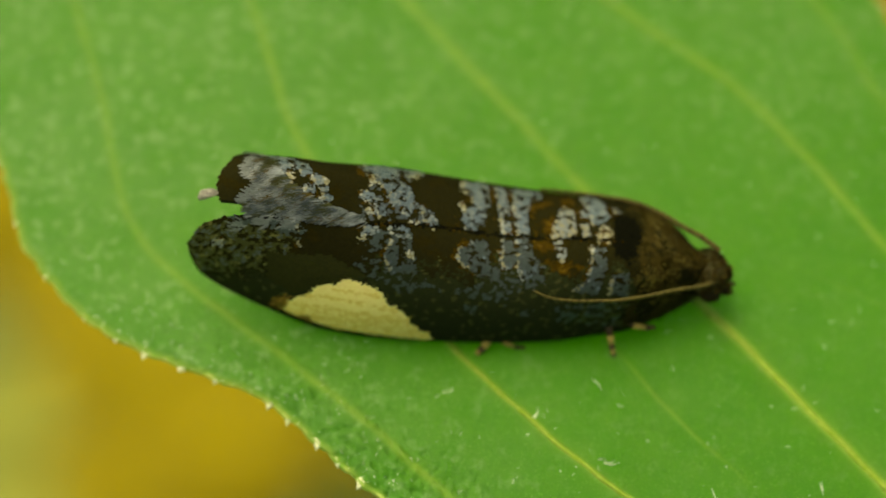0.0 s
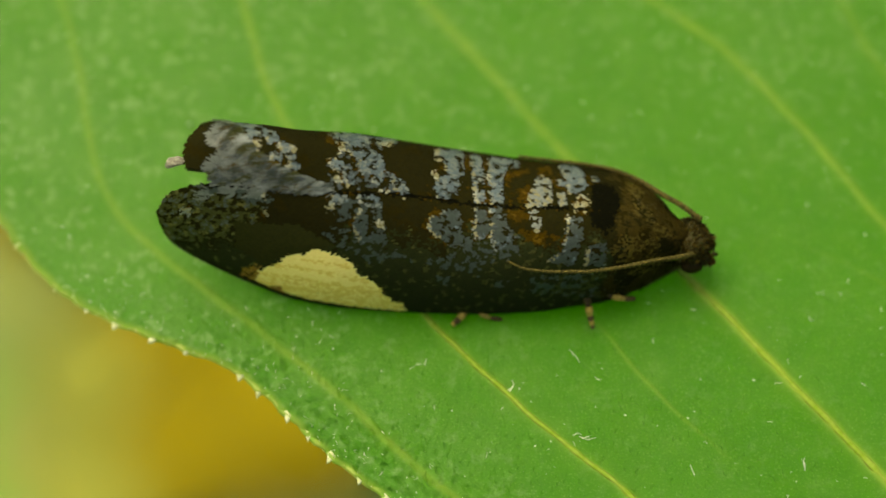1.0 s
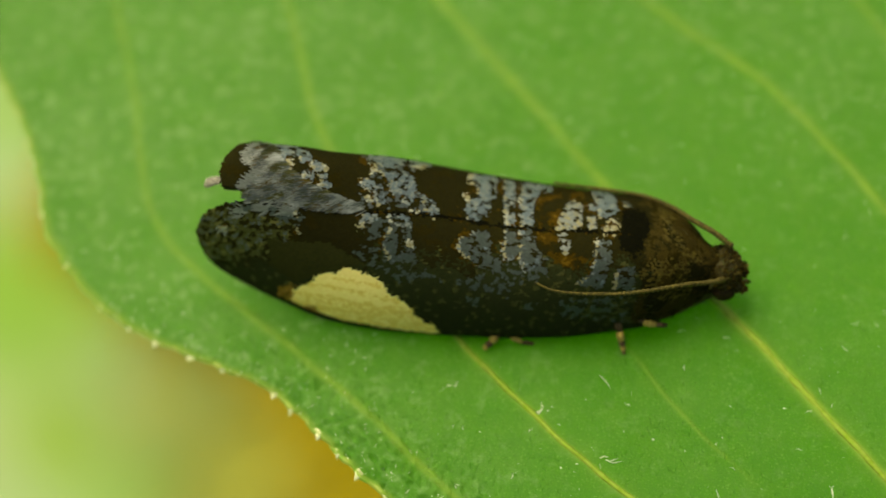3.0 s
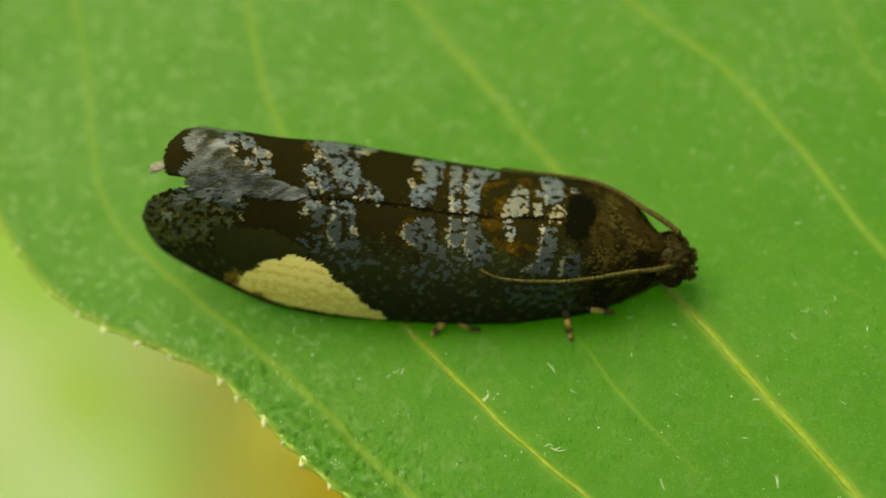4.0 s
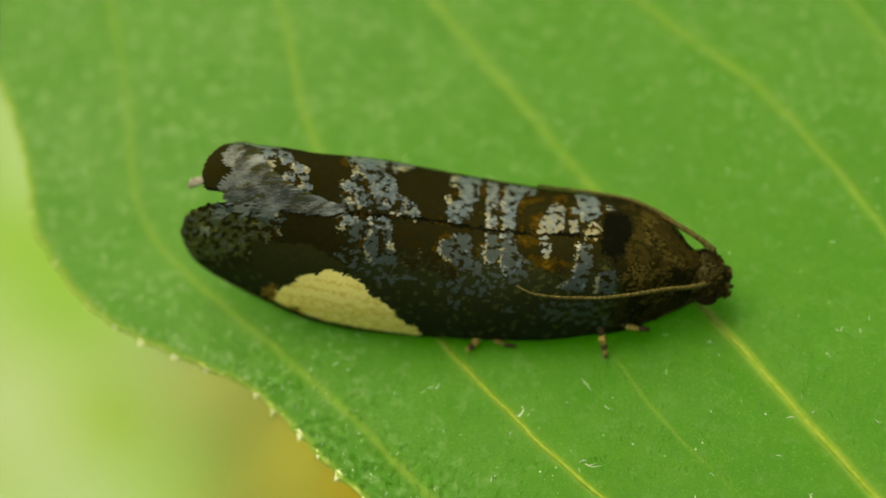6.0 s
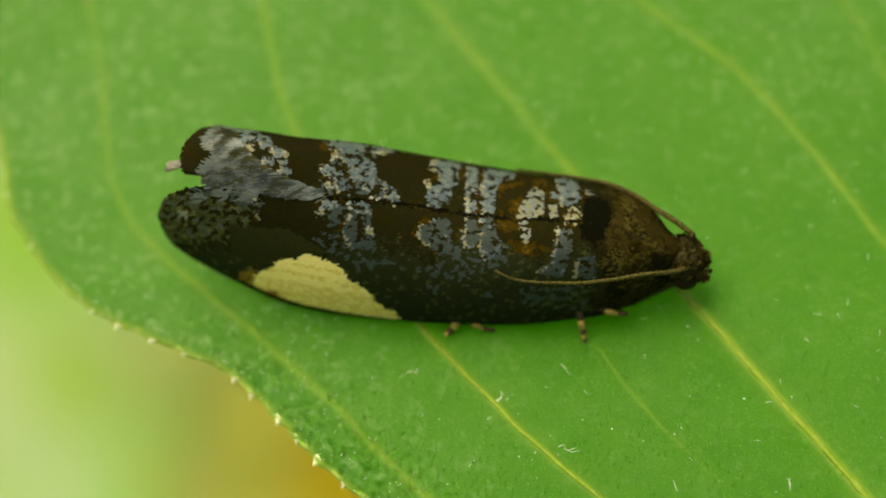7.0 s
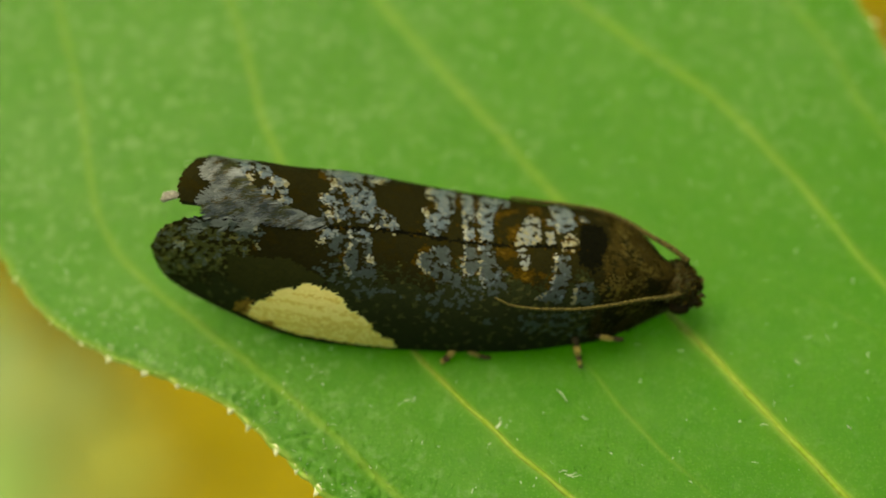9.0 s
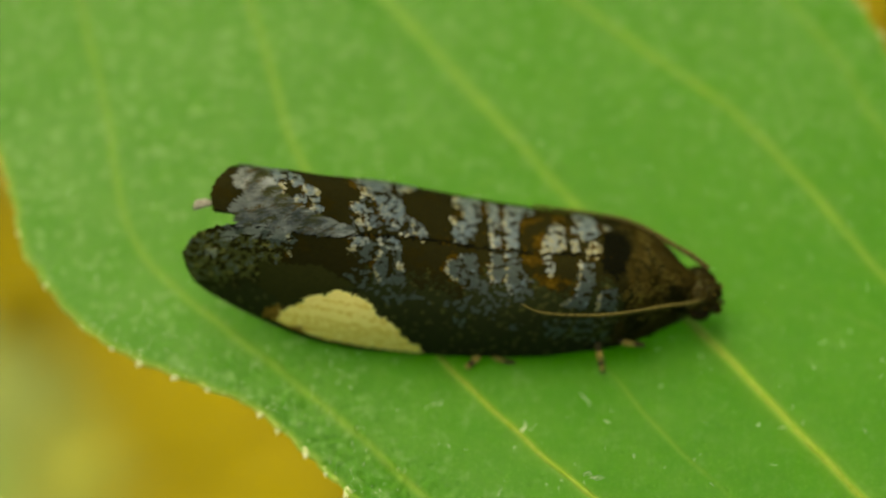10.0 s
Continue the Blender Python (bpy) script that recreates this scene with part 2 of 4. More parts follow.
def petal(cx, cy, cz, length, width, turn, lift, bow):
    """A broad blunt petal or leaf blade, hinged at its base."""
    verts, nu, nv = [], 9, 5
    for i in range(nu):
        u = i / (nu - 1)
        half = width / 2 * (math.sin(math.pi * (0.12 + 0.80 * u)) ** 0.8)
        for j in range(nv):
            v = 2 * j / (nv - 1) - 1
            x, y = u * length, v * half
            z = math.sin(lift) * x - bow * u * u * length + 0.12 * width * v * v
            verts.append((cx + x * math.cos(turn) - y * math.sin(turn), cy + x * math.sin(turn) + y * math.cos(turn), cz + z))
    low = [(x, y, z - 0.35) for x, y, z in verts]
    top = grid(nu, nv)
    rim = [i for i in range(nv)] + [i * nv + nv - 1 for i in range(1, nu)] + [(nu - 1) * nv + j for j in range(nv - 2, -1, -1)] + [i * nv for i in range(nu - 2, 0, -1)]
    k = nu * nv
    faces = top + [tuple(i + k for i in f[::-1]) for f in top]
    faces += [(rim[i], rim[(i + 1) % len(rim)], rim[(i + 1) % len(rim)] + k, rim[i] + k) for i in range(len(rim))]
    return verts + low, faces


PETAL = speckled("orange_petal", (0.208, 0.162, 0.001), (0.258, 0.212, 0.002), 9, 0.6, 0.2, 0.1)
FADED = speckled("faded_petal", (0.235, 0.290, 0.075), (0.280, 0.325, 0.115), 9, 0.7, 0.1, 0.1)
WILTED = speckled("withered_petal", (0.245, 0.262, 0.045), (0.285, 0.300, 0.070), 9, 0.7, 0.1, 0.1)
STEM = speckled("green_stem", (0.07, 0.16, 0.02), (0.12, 0.22, 0.03), 3, 0.6, 0.3, 0.1)
DEEP = speckled("deep_blade", (0.030, 0.092, 0.001), (0.045, 0.12, 0.002), 12, 0.8, 0.05, 0.1)


def flower(x, y, z, size, mat=PETAL, label="yellow-orange many-petalled flower, out of focus below"):
    f = thing("flower", x, y, GROUND_Z, label, "flower", group="flowers under the leaf")
    v, q = tube([(x, y, GROUND_Z - 2), (x + 2, y + 1, (z + GROUND_Z) / 2), (x, y, z)], [1.6, 1.4, 1.8])
    part("stem", v, q, STEM, f)
    v, q = ball((x, y, z), (size * 0.2, size * 0.2, size * 0.14))
    part("disc", v, q, mat, f)
    for ring, count, lift in ((1.0, 14, 0.12), (0.78, 12, 0.42), (0.5, 9, 0.8)):
        for k in range(count):
            a = 2 * math.pi * (k + ring * 3.3) / count + random.uniform(-0.1, 0.1)
            v, q = petal(x, y, z, size / 2 * ring, size * 0.22, a, lift, 0.15)
            part("petal", v, q, mat, f)
    return f


def clump(name, label, x, y, z, size, count, mat, seed, lifts=(-0.1, 0.5), deep=14):
    """A tuft of broad blades on a short stem."""
    rng = random.Random(seed)
    f = thing(name, x, y, GROUND_Z, label, "plant")
    v, q = tube([(x, y, GROUND_Z - 2), (x, y, z)], [2.0, 1.2])
    part("stem", v, q, STEM, f)
    for k in range(count):
        v, q = petal(x, y, z - rng.uniform(0, deep), size * rng.uniform(0.6, 1.0), size * rng.uniform(0.3, 0.45), 2 * math.pi * (k + rng.random()) / count, rng.uniform(*lifts), rng.uniform(0, lifts[1] / 2))
        part("blade", v, q, mat, f)
    return f

for x, y, z, size in ((-53, 190, -415, 56), (-78, 238, -425, 56), (-106, 240, -430, 54), (-70, 214, -424, 50), (-132, 256, -424, 50), (-34, 163, -410, 54), (-55, 156, -416, 44), (-24, 206, -420, 56), (-38, 246, -418, 54), (6, 180, -422, 54), (114, 317, -412, 54), (134, 330, -412, 54), (150, 290, -420, 54)):
    flower(x, y, z, size)
for x, y, z, size in ((-104, 178, -470, 40), (-107, 208, -440, 40)):
    flower(x, y, z, size, FADED, "faded pale yellow flower, out of focus below")
for x, y, z, size in ((-81, 184, -440, 48), (-81, 152, -444, 48)):
    flower(x, y, z, size, WILTED, "withered tan flower, out of focus below")
clump("dark_plant", "dark green broad-bladed plant, out of focus", 80, 306, -425, 36, 26, DEEP, 6, (-0.1, 0.25), 10)

# ---- the leaf: s runs along its midrib, b across it ----
ALONG, ACROSS, MIDRIB = (0.640, -0.768), (0.768, 0.640), 2.90
half_left = smooth([(-27, 0.2), (-22, 4.2), (-16, 6.6), (-11, 7.3), (-8.6, 7.66), (-7.05, 8.14), (-5.8, 8.62), (-4.6, 8.66), (-3.8, 8.54), (-3.0, 8.26), (-1.7, 7.59), (-0.77, 7.13), (0.35, 6.95), (1.4, 6.84), (2.7, 6.58), (6, 6.2), (12, 5.2), (18, 2.8), (24, 0.3)])
half_right = smooth([(-27, 0.2), (-22, 4.3), (-16, 6.9), (-10, 8.0), (-5, 8.2), (-2, 7.9), (0.18, 7.37), (1.6, 6.90), (4, 6.6), (8, 6.2), (12, 5.1), (18, 2.9), (24, 0.3)])


def leaf_z(s, b):
    """Height of the leaf's face: nearly flat, a shallow trough at the midrib, the margin a little down."""
    w = b / np.where(b < 0, half_left(s), half_right(s))
    z = -0.13 * np.abs(w) ** 5 - 0.00045 * (s + 1) ** 2 * (np.abs(s + 1) > 0)
    z = z + 0.025 * np.sin(1.1 * s + 0.8 * b) * np.sin(0.9 * b - 0.5) - 0.05 * np.exp(-(b / 0.35) ** 2)
    return z


def on_leaf(s, b, lift=0.0):
    c = b + MIDRIB
    return (ALONG[0] * s + ACROSS[0] * c, ALONG[1] * s + ACROSS[1] * c, float(leaf_z(s, b)) + lift)


def margin(s, left):
    """Half width with the fine scallops between the teeth."""
    h = half_left(s) if left else half_right(s)
    return h + 0.035 * np.abs(np.sin(math.pi * s / 0.62)) - 0.03


leaf = thing("leaf", *on_leaf(-27, 0), "broad bright green leaf with arched veins and finely toothed margin", "leaf")

VEINS = []


def vein(name, offsets, width, strength, start, end):
    """A vein by its offsets from the midrib, (s, b), its width and how strongly it shows, and where it starts and ends."""
    VEINS.append((name, offsets, width, strength, start, end))


vein("midrib", [(-26, 0.2), (-8, 0.18), (-4.2, 0.12), (-2.2, 0.05), (-0.8, 0.0), (1.5, 0.0), (4.1, 0.04), (8, 0.03), (24, 0)], 0.165, 1.0, -26, 23)
vein("vein", [(-12, -0.2), (-9.5, -1.3), (-6.87, -2.44), (-4.1, -3.5), (-1.5, -3.87), (0.58, -3.97), (2.5, -3.86), (5.06, -3.48), (10, -3.0), (20, -1.2)], 0.125, 1.0, -12, 19)
vein("vein", [(-14, -2.6), (-10, -4.6), (-7.5, -5.7), (-4.5, -6.92), (-2.2, -6.62), (-1.15, -6.37), (0.2, -6.14), (2.57, -5.83), (8, -4.9), (14, -3.5)], 0.125, 0.80, -14, 14)
vein("vein", [(-12, 0.3), (-8, 1.8), (-5, 2.8), (-2.17, 3.36), (0.55, 3.74), (2.1, 3.65), (3.6, 3.49), (8, 3.0), (16, 1.2)], 0.125, 0.88, -12, 16)
vein("vein", [(-10, 4.5), (-5, 6.0), (-2, 6.43), (0.05, 6.26), (1.76, 5.75), (6, 5.2), (12, 3.8)], 0.14, 0.48, -10, 12)
vein("vein", [(-3, -0.2), (-0.5, -1.3), (2.56, -1.80), (4.0, -1.86), (5.43, -1.80), (9, -0.9)], 0.06, 0.60, 1.6, 6.0)
vein("vein", [(-4, 3.0), (0, 3.3), (3.3, 1.9), (4.6, 2.4), (6.5, 2.9)], 0.06, 0.22, 3.0, 6.5)
courses = [smooth(v[1]) for v in VEINS]


def wander(s, k):
    return (0.008 if k == 0 else 0.014) * (math.sin(2.1 * s + 3 * k) + 0.7 * math.sin(5.3 * s + k))


ss = np.concatenate([np.linspace(-27, -12, 60, endpoint=False), np.linspace(-12, 9, 430, endpoint=False), np.linspace(9, 24, 60)])
ws = np.concatenate([np.linspace(-1, -0.985, 6, endpoint=False), np.linspace(-0.985, 0.985, 520, endpoint=False), np.linspace(0.985, 1, 7)])
verts, nerve = [], []
for s in ss:
    hl, hr = float(margin(s, True)), float(margin(s, False))
    b = np.where(ws < 0, ws * hl, ws * hr)
    z = leaf_z(np.full_like(b, s), b)
    f = np.zeros_like(b)
    for k, (name, table, width, strength, s0, s1) in enumerate(VEINS):
        if s0 < s < s1:
            fade = min(1, (s - s0) / 1.5, (s1 - s) / 1.5)
            d = b - float(courses[k](s)) - wander(s, k)
            fade *= min(1, max(0.78, (s + 13) / 11)) if k else 1
            fade *= (0.80 if k else 0.55 + 0.65 * min(1, max(0, (s + 1) / 3))) + 0.35 * noise.noise((s * 1.7, k * 5.0, 3.0)) + 0.25 * noise.noise((s * 6.0, k * 5.0, 8.0))
            f = np.maximum(f, fade * strength * (0.8 * np.exp(-(d / (0.56 * width)) ** 4) + 0.2 * np.exp(-(d / (1.3 * width)) ** 2)))
            z = z + fade * strength * 0.16 * width * np.exp(-(d / (0.55 * width)) ** 2)
    f = np.maximum(f, 0.85 * np.clip((np.abs(ws) - 0.983) / 0.012, 0, 1))
    if -12 < s < 9:
        edge = np.clip((np.abs(ws) - 0.78) / 0.12, 0, 1) * np.clip((s + 4) / 5, 0.3, 1) * np.where(ws > 0, 0.35, 1)
        for j in np.nonzero(edge)[0]:
            z[j] += edge[j] * (0.040 * noise.noise((s * 6, b[j] * 7, 1.0)) - 0.12 * max(0, noise.noise((s * 9.0, b[j] * 12.0, 2.0)) - 0.12))
    c = b + MIDRIB
    verts.append(np.stack([ALONG[0] * s + ACROSS[0] * c, ALONG[1] * s + ACROSS[1] * c, z], 1))
    nerve.append(f)
verts = np.concatenate(verts)
nu, nv = len(ss), len(ws)
top = grid(nu, nv)
thin = [0] + list(range(6, nv - 7, 20)) + [nv - 1]
rows_low = list(range(0, nu, 3)) + ([nu - 1] if (nu - 1) % 3 else [])
low = np.concatenate([verts[i * nv + np.array(thin)] for i in rows_low]) - np.array([0, 0, 0.09])
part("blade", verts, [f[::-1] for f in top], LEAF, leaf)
layer = leaf.children[0].data.attributes.new("nerve", "FLOAT", "POINT")
layer.data.foreach_set("value", np.concatenate(nerve).astype(np.float32))
# bloom flecks with the leaf's sheen painted in, stronger towards the base and both margins
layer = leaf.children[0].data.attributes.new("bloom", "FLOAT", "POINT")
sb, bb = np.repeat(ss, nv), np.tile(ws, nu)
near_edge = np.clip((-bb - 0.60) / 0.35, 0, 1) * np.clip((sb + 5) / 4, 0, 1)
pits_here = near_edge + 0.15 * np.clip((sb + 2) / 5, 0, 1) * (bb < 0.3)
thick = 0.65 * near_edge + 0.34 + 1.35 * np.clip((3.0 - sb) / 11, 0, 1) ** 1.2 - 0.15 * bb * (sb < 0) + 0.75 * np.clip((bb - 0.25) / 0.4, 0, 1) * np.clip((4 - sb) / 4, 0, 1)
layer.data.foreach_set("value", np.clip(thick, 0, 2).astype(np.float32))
layer = leaf.children[0].data.attributes.new("pitted", "FLOAT", "POINT")
layer.data.foreach_set("value", np.clip(pits_here, 0, 1).astype(np.float32))
part("underside", low, grid(len(rows_low), len(thin)), UNDER, leaf, "paler underside of the leaf")
for k, s0 in ((0, 1.5), (1, -1.2)):
    name, table, width, strength = VEINS[k][:4]
    path = [on_leaf(s, float(courses[k](s)) + wander(s, k), 0.13 * width * strength - 0.003) for s in np.arange(s0, VEINS[k][5] - 0.6, 0.1)]
    v, f = tube(path, [width * 0.34 * (1 + 0.6 * noise.noise((i * 0.35, k, 1))) for i in range(len(path))], 6, 0.5)
    part(name, v, f, VEIN, leaf)
v, f = tube([on_leaf(-26.2, 0, -0.05), on_leaf(-28, 0, -0.2), on_leaf(-31, 0.3, -0.8)], [0.25, 0.4, 0.45], 8)
part("petiole", v, f, VEIN, leaf)

# the margin: a pale cord, and a pointed tooth at the end of each scallop
for left in (True, False):
    path, radii = [], []
    for s in np.arange(-14, 12, 0.07):
        h = float(margin(s, left)) * (-1 if left else 1)
        path.append(on_leaf(s, h * 0.998 + 0.02 * noise.noise((s * 6, 4, 4)), -0.045 + 0.02 * noise.noise((s * 5, 9, 7))))
        radii.append(0.042 * (1 + 0.9 * noise.noise((s * 5, 2, 7))))
    v, f = tube(path, radii, 7)
    part("margin", v, f, MARGIN, leaf, "pale yellow-green leaf margin")
rng = random.Random(3)
NUBS = [-3.1, -2.5, -1.95, -1.2, -0.5, 0.08, 0.66, 1.2, 1.75, 2.33, 2.9, 3.45, 4.05, 4.7]
TEETH = [-9.3, -7.6, -6.4, -5.2, -4.1, -3.4, -2.86, -2.21, -1.66, -0.71, -0.27, 0.40, 0.92, 1.46, 2.07, 2.6, 3.2, 3.7, 4.4, 5.0, 5.7, 6.3]
for left in (True, False):
    for s in TEETH + NUBS:
        nub = s in NUBS
        s = s if left else s + rng.uniform(-0.2, 0.2)
        small = 0.45 if nub else 0.6 if s < -3 else 1.0
        h = float(margin(s, left)) * (-1 if left else 1)
        p = Vector(on_leaf(s, h * 0.998, -0.05))
        out = Vector((ACROSS[0], ACROSS[1], 0)) * (-1 if left else 1) + Vector((ALONG[0], ALONG[1], 0)) * rng.uniform(-0.1, 0.7)
        along = Vector((ALONG[0], ALONG[1], 0))
        tall, wide = rng.uniform(0.065, 0.12) * small, rng.uniform(0.11, 0.17) * small
        v = []
        for lift, thin in ((0.045, 1.0), (-0.035, 1.0)):
            for f, w in ((-0.5, 1.1), (0.05, 1.0), (0.45, 0.66), (0.8, 0.34)):
                for side in (-1, 1):
                    v.append(p + out * tall * f + along * (side * w * wide / 2 + 0.25 * wide * max(0, f)) + Vector((0, 0, lift * (1 - 0.5 * max(0, f)))))
        v.append(p + out * tall * 1.15 + along * 0.32 * wide)
        f = [(0, 1, 3, 2), (2, 3, 5, 4), (4, 5, 7, 6), (6, 7, 16), (9, 8, 10, 11), (11, 10, 12, 13), (13, 12, 14, 15), (15, 14, 16)]
        f += [(0, 2, 10, 8), (2, 4, 12, 10), (4, 6, 14, 12), (6, 16, 14), (3, 1, 9, 11), (5, 3, 11, 13), (7, 5, 13, 15), (16, 7, 15), (1, 0, 8, 9)]
        part("tooth", v, f, MARGIN if nub else TOOTH, leaf)

# short pale hairs and specks of wax scattered over the blade
rng = random.Random(8)
hv, hf, pv, pf = [], [], [], []


def add(vs, fs, v, f):
    k = len(vs)
    vs.extend(v)
    fs.extend(tuple(i + k for i in q) for q in f)


def hair(s, b, length, turn, thick=0.010):
    p = Vector(on_leaf(s, b, 0.004))
    d = Vector((math.cos(turn), math.sin(turn), 0))
    bow = Vector((-d.y, d.x, 0)) * rng.uniform(-0.25, 0.25) * length
    v, f = tube([p, p + d * length * 0.5 + bow + Vector((0, 0, 0.02)), p + d * length + Vector((0, 0, 0.02))], [thick, thick, thick * 0.4], 4)
    add(hv, hf, v, f)


def speck(s, b, size):
    p = on_leaf(s, b, -0.002)
    v, f = ball(p, (size * rng.uniform(0.7, 1.4), size * rng.uniform(0.7, 1.3), size * 0.6), 4, 6)
    add(pv, pf, v, f)


for _ in range(230):
    s, w = rng.uniform(-11, 8.5), rng.uniform(-0.98, 0.95)
    b = w * float(half_left(s) if w < 0 else half_right(s))
    hair(s, b, rng.uniform(0.04, 0.13), rng.uniform(0, 6.3), rng.uniform(0.003, 0.006))
for _ in range(420):
    s, w = rng.uniform(-11, 8.5), rng.uniform(-0.98, 0.95)
    b = w * float(half_left(s) if w < 0 else half_right(s))
    speck(s, b, rng.choice((0.005, 0.006, 0.008, 0.009, 0.013)))


for _ in range(300):
    s = rng.uniform(-4, 6)
    w = -1 + abs(rng.gauss(0, 0.07))
    b = w * float(half_left(s))
    if rng.random() < 0.5:
        hair(s, b, rng.uniform(0.03, 0.08), rng.uniform(0, 6.3), rng.uniform(0.003, 0.005))
    else:
        speck(s, b, rng.choice((0.006, 0.007, 0.010)))


def spot(x, y):
    return ALONG[0] * x + ALONG[1] * y, ACROSS[0] * x + ACROSS[1] * y - MIDRIB


for x, y, length, turn in ((0.90, -2.52, 0.20, 0.9), (0.93, -2.52, 0.24, 1.35), (0.88, -2.50, 0.12, 0.5), (2.10, -3.32, 0.28, -0.1), (2.15, -3.36, 0.16, 0.35), (2.0, -3.30, 0.14, 0.1),
                           (1.98, -1.75, 0.28, -0.95), (-0.66, -2.0, 0.10, 0.1), (-0.52, -2.02, 0.12, 1.2), (5.85, -3.9, 0.22, 1.8), (5.85, -3.85, 0.18, 1.5), (4.0, -4.0, 0.2, 1.9)):
    hair(*spot(x, y), length, turn, 0.007)
for x, y, size in ((2.89, -2.92, 0.03), (3.42, -3.12, 0.028), (3.94, -2.98, 0.025), (5.10, -2.28, 0.03), (4.05, -2.86, 0.025), (6.41, -0.60, 0.022)):
    speck(*spot(x, y), size * 0.5)
wv, wf = [], []
for x, y, size in ((-1.16, 4.1, 0.10), (-1.10, 4.35, 0.08), (-0.45, 4.0, 0.07), (-0.3, 3.75, 0.05), (-5.25, 4.2, 0.08), (-7.79, 5.1, 0.10), (-7.45, 4.8, 0.08), (5.35, 1.05, 0.06), (-4.8, 3.6, 0.05), (0.5, 2.9, 0.05), (6.2, -0.1, 0.06), (0.3, 3.4, 0.05)):
    v, f = ball(on_leaf(*spot(x, y), -0.005), (size * 0.7, size * rng.uniform(0.4, 0.9), 0.009), 5, 9)
    add(wv, wf, v, f)
part("wax", wv, wf, WAX, leaf, "pale bloom spots", kind="stuff")
part("hairs", hv, hf, HAIR, leaf, "short white hairs", kind="stuff")
part("specks", pv, pf, HAIR, leaf, "pale wax specks", kind="stuff")

# ---- the moth ----
moth = thing("moth", 0, 0.2, 0, "dark brown moth with blue-grey bands and a cream wing patch", "moth")
near_y = smooth([(-5.2, 0.35), (-4.9, 0.0), (-4.4, -0.25), (-3.5, -0.63), (-2.8, -0.88), (-1.8, -1.035), (-0.8, -1.09), (0.2, -1.115), (1.2, -1.09), (2.1, -0.965), (2.6, -0.89), (3.1, -0.74), (3.7, -0.42), (4.0, -0.25)])
near_z = smooth([(-5.2, 0.9), (-4.9, 0.7), (-4.4, 0.5), (-3.5, 0.35), (-2.8, 0.28), (-1.8, 0.22), (0.2, 0.2), (2.1, 0.22), (3.1, 0.3), (3.7, 0.45), (4.0, 0.6)])
crest_y = smooth([(-5.2, 0.75), (-4.4, 0.68), (-3.5, 0.52), (-2.4, 0.36), (-1.7, 0.29), (-0.8, 0.22), (0.2, 0.10), (1.2, 0.02), (2.1, 0.0), (3.1, -0.05), (4.0, -0.07)])
crest_z = smooth([(-5.2, 1.2), (-4.9, 1.3), (-4.4, 1.5), (-3.5, 1.65), (-2.4, 1.76), (-1.7, 1.86), (-0.8, 1.92), (0.2, 1.86), (1.2, 1.86), (2.1, 1.85), (3.1, 1.68), (3.7, 1.32), (4.0, 1.15)])
far_y = smooth([(-5.2, 2.1), (-4.9, 2.2), (-4.4, 2.3), (-3.5, 2.27), (-2.8, 2.18), (-1.8, 2.08), (-0.8, 1.88), (0.2, 1.72), (1.2, 1.55), (2.1, 1.42), (2.8, 1.28), (3.2, 1.06), (3.5, 0.78), (3.75, 0.40), (4.0, 0.12)])
far_z = smooth([(-5.2, 0.8), (-4.4, 0.6), (-3.5, 0.4), (-2.8, 0.3), (0.2, 0.22), (2.1, 0.22), (3.1, 0.35), (4.0, 0.6)])


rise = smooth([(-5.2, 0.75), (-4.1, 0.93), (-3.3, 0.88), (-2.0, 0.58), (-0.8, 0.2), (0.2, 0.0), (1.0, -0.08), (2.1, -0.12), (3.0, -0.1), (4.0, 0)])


def hull(x, t, lift=0.0, carried=True):
    """Points of the folded wings and thorax: t runs from -1 at the near costa over 0 at the seam to 1 at the far costa."""
    x, t = np.asarray(x, float), np.asarray(t, float)
    a = np.abs(t) * math.pi / 2
    ey, ez = np.where(t < 0, near_y(x), far_y(x)), np.where(t < 0, near_z(x), far_z(x))
    cy, cz = crest_y(x), crest_z(x)
    y = cy + (ey - cy) * np.sin(a) ** 0.95
    z = ez + (cz - ez) * np.maximum(np.cos(a), 0) ** 0.85 + lift
    flat = np.stack([x, y, z], -1)
    if not carried:
        return flat
    # the wing tips are raised along the camera's line of sight to fit its view, the far one lapped over the near one
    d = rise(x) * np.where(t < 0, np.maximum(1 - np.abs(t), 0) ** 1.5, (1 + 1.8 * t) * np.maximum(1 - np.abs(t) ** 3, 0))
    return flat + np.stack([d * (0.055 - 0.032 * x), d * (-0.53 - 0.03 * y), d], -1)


near_end = smooth([(-1, -4.95), (-0.8, -5.06), (-0.6, -5.10), (-0.4, -5.06), (-0.25, -5.0), (-0.16, -4.97), (-0.09, -4.88), (-0.04, -4.62), (0, -4.2)])
far_end = smooth([(0, -4.05), (0.085, -4.15), (0.125, -4.67), (0.3, -4.75), (0.5, -4.63), (0.7, -4.45), (1, -3.9)])


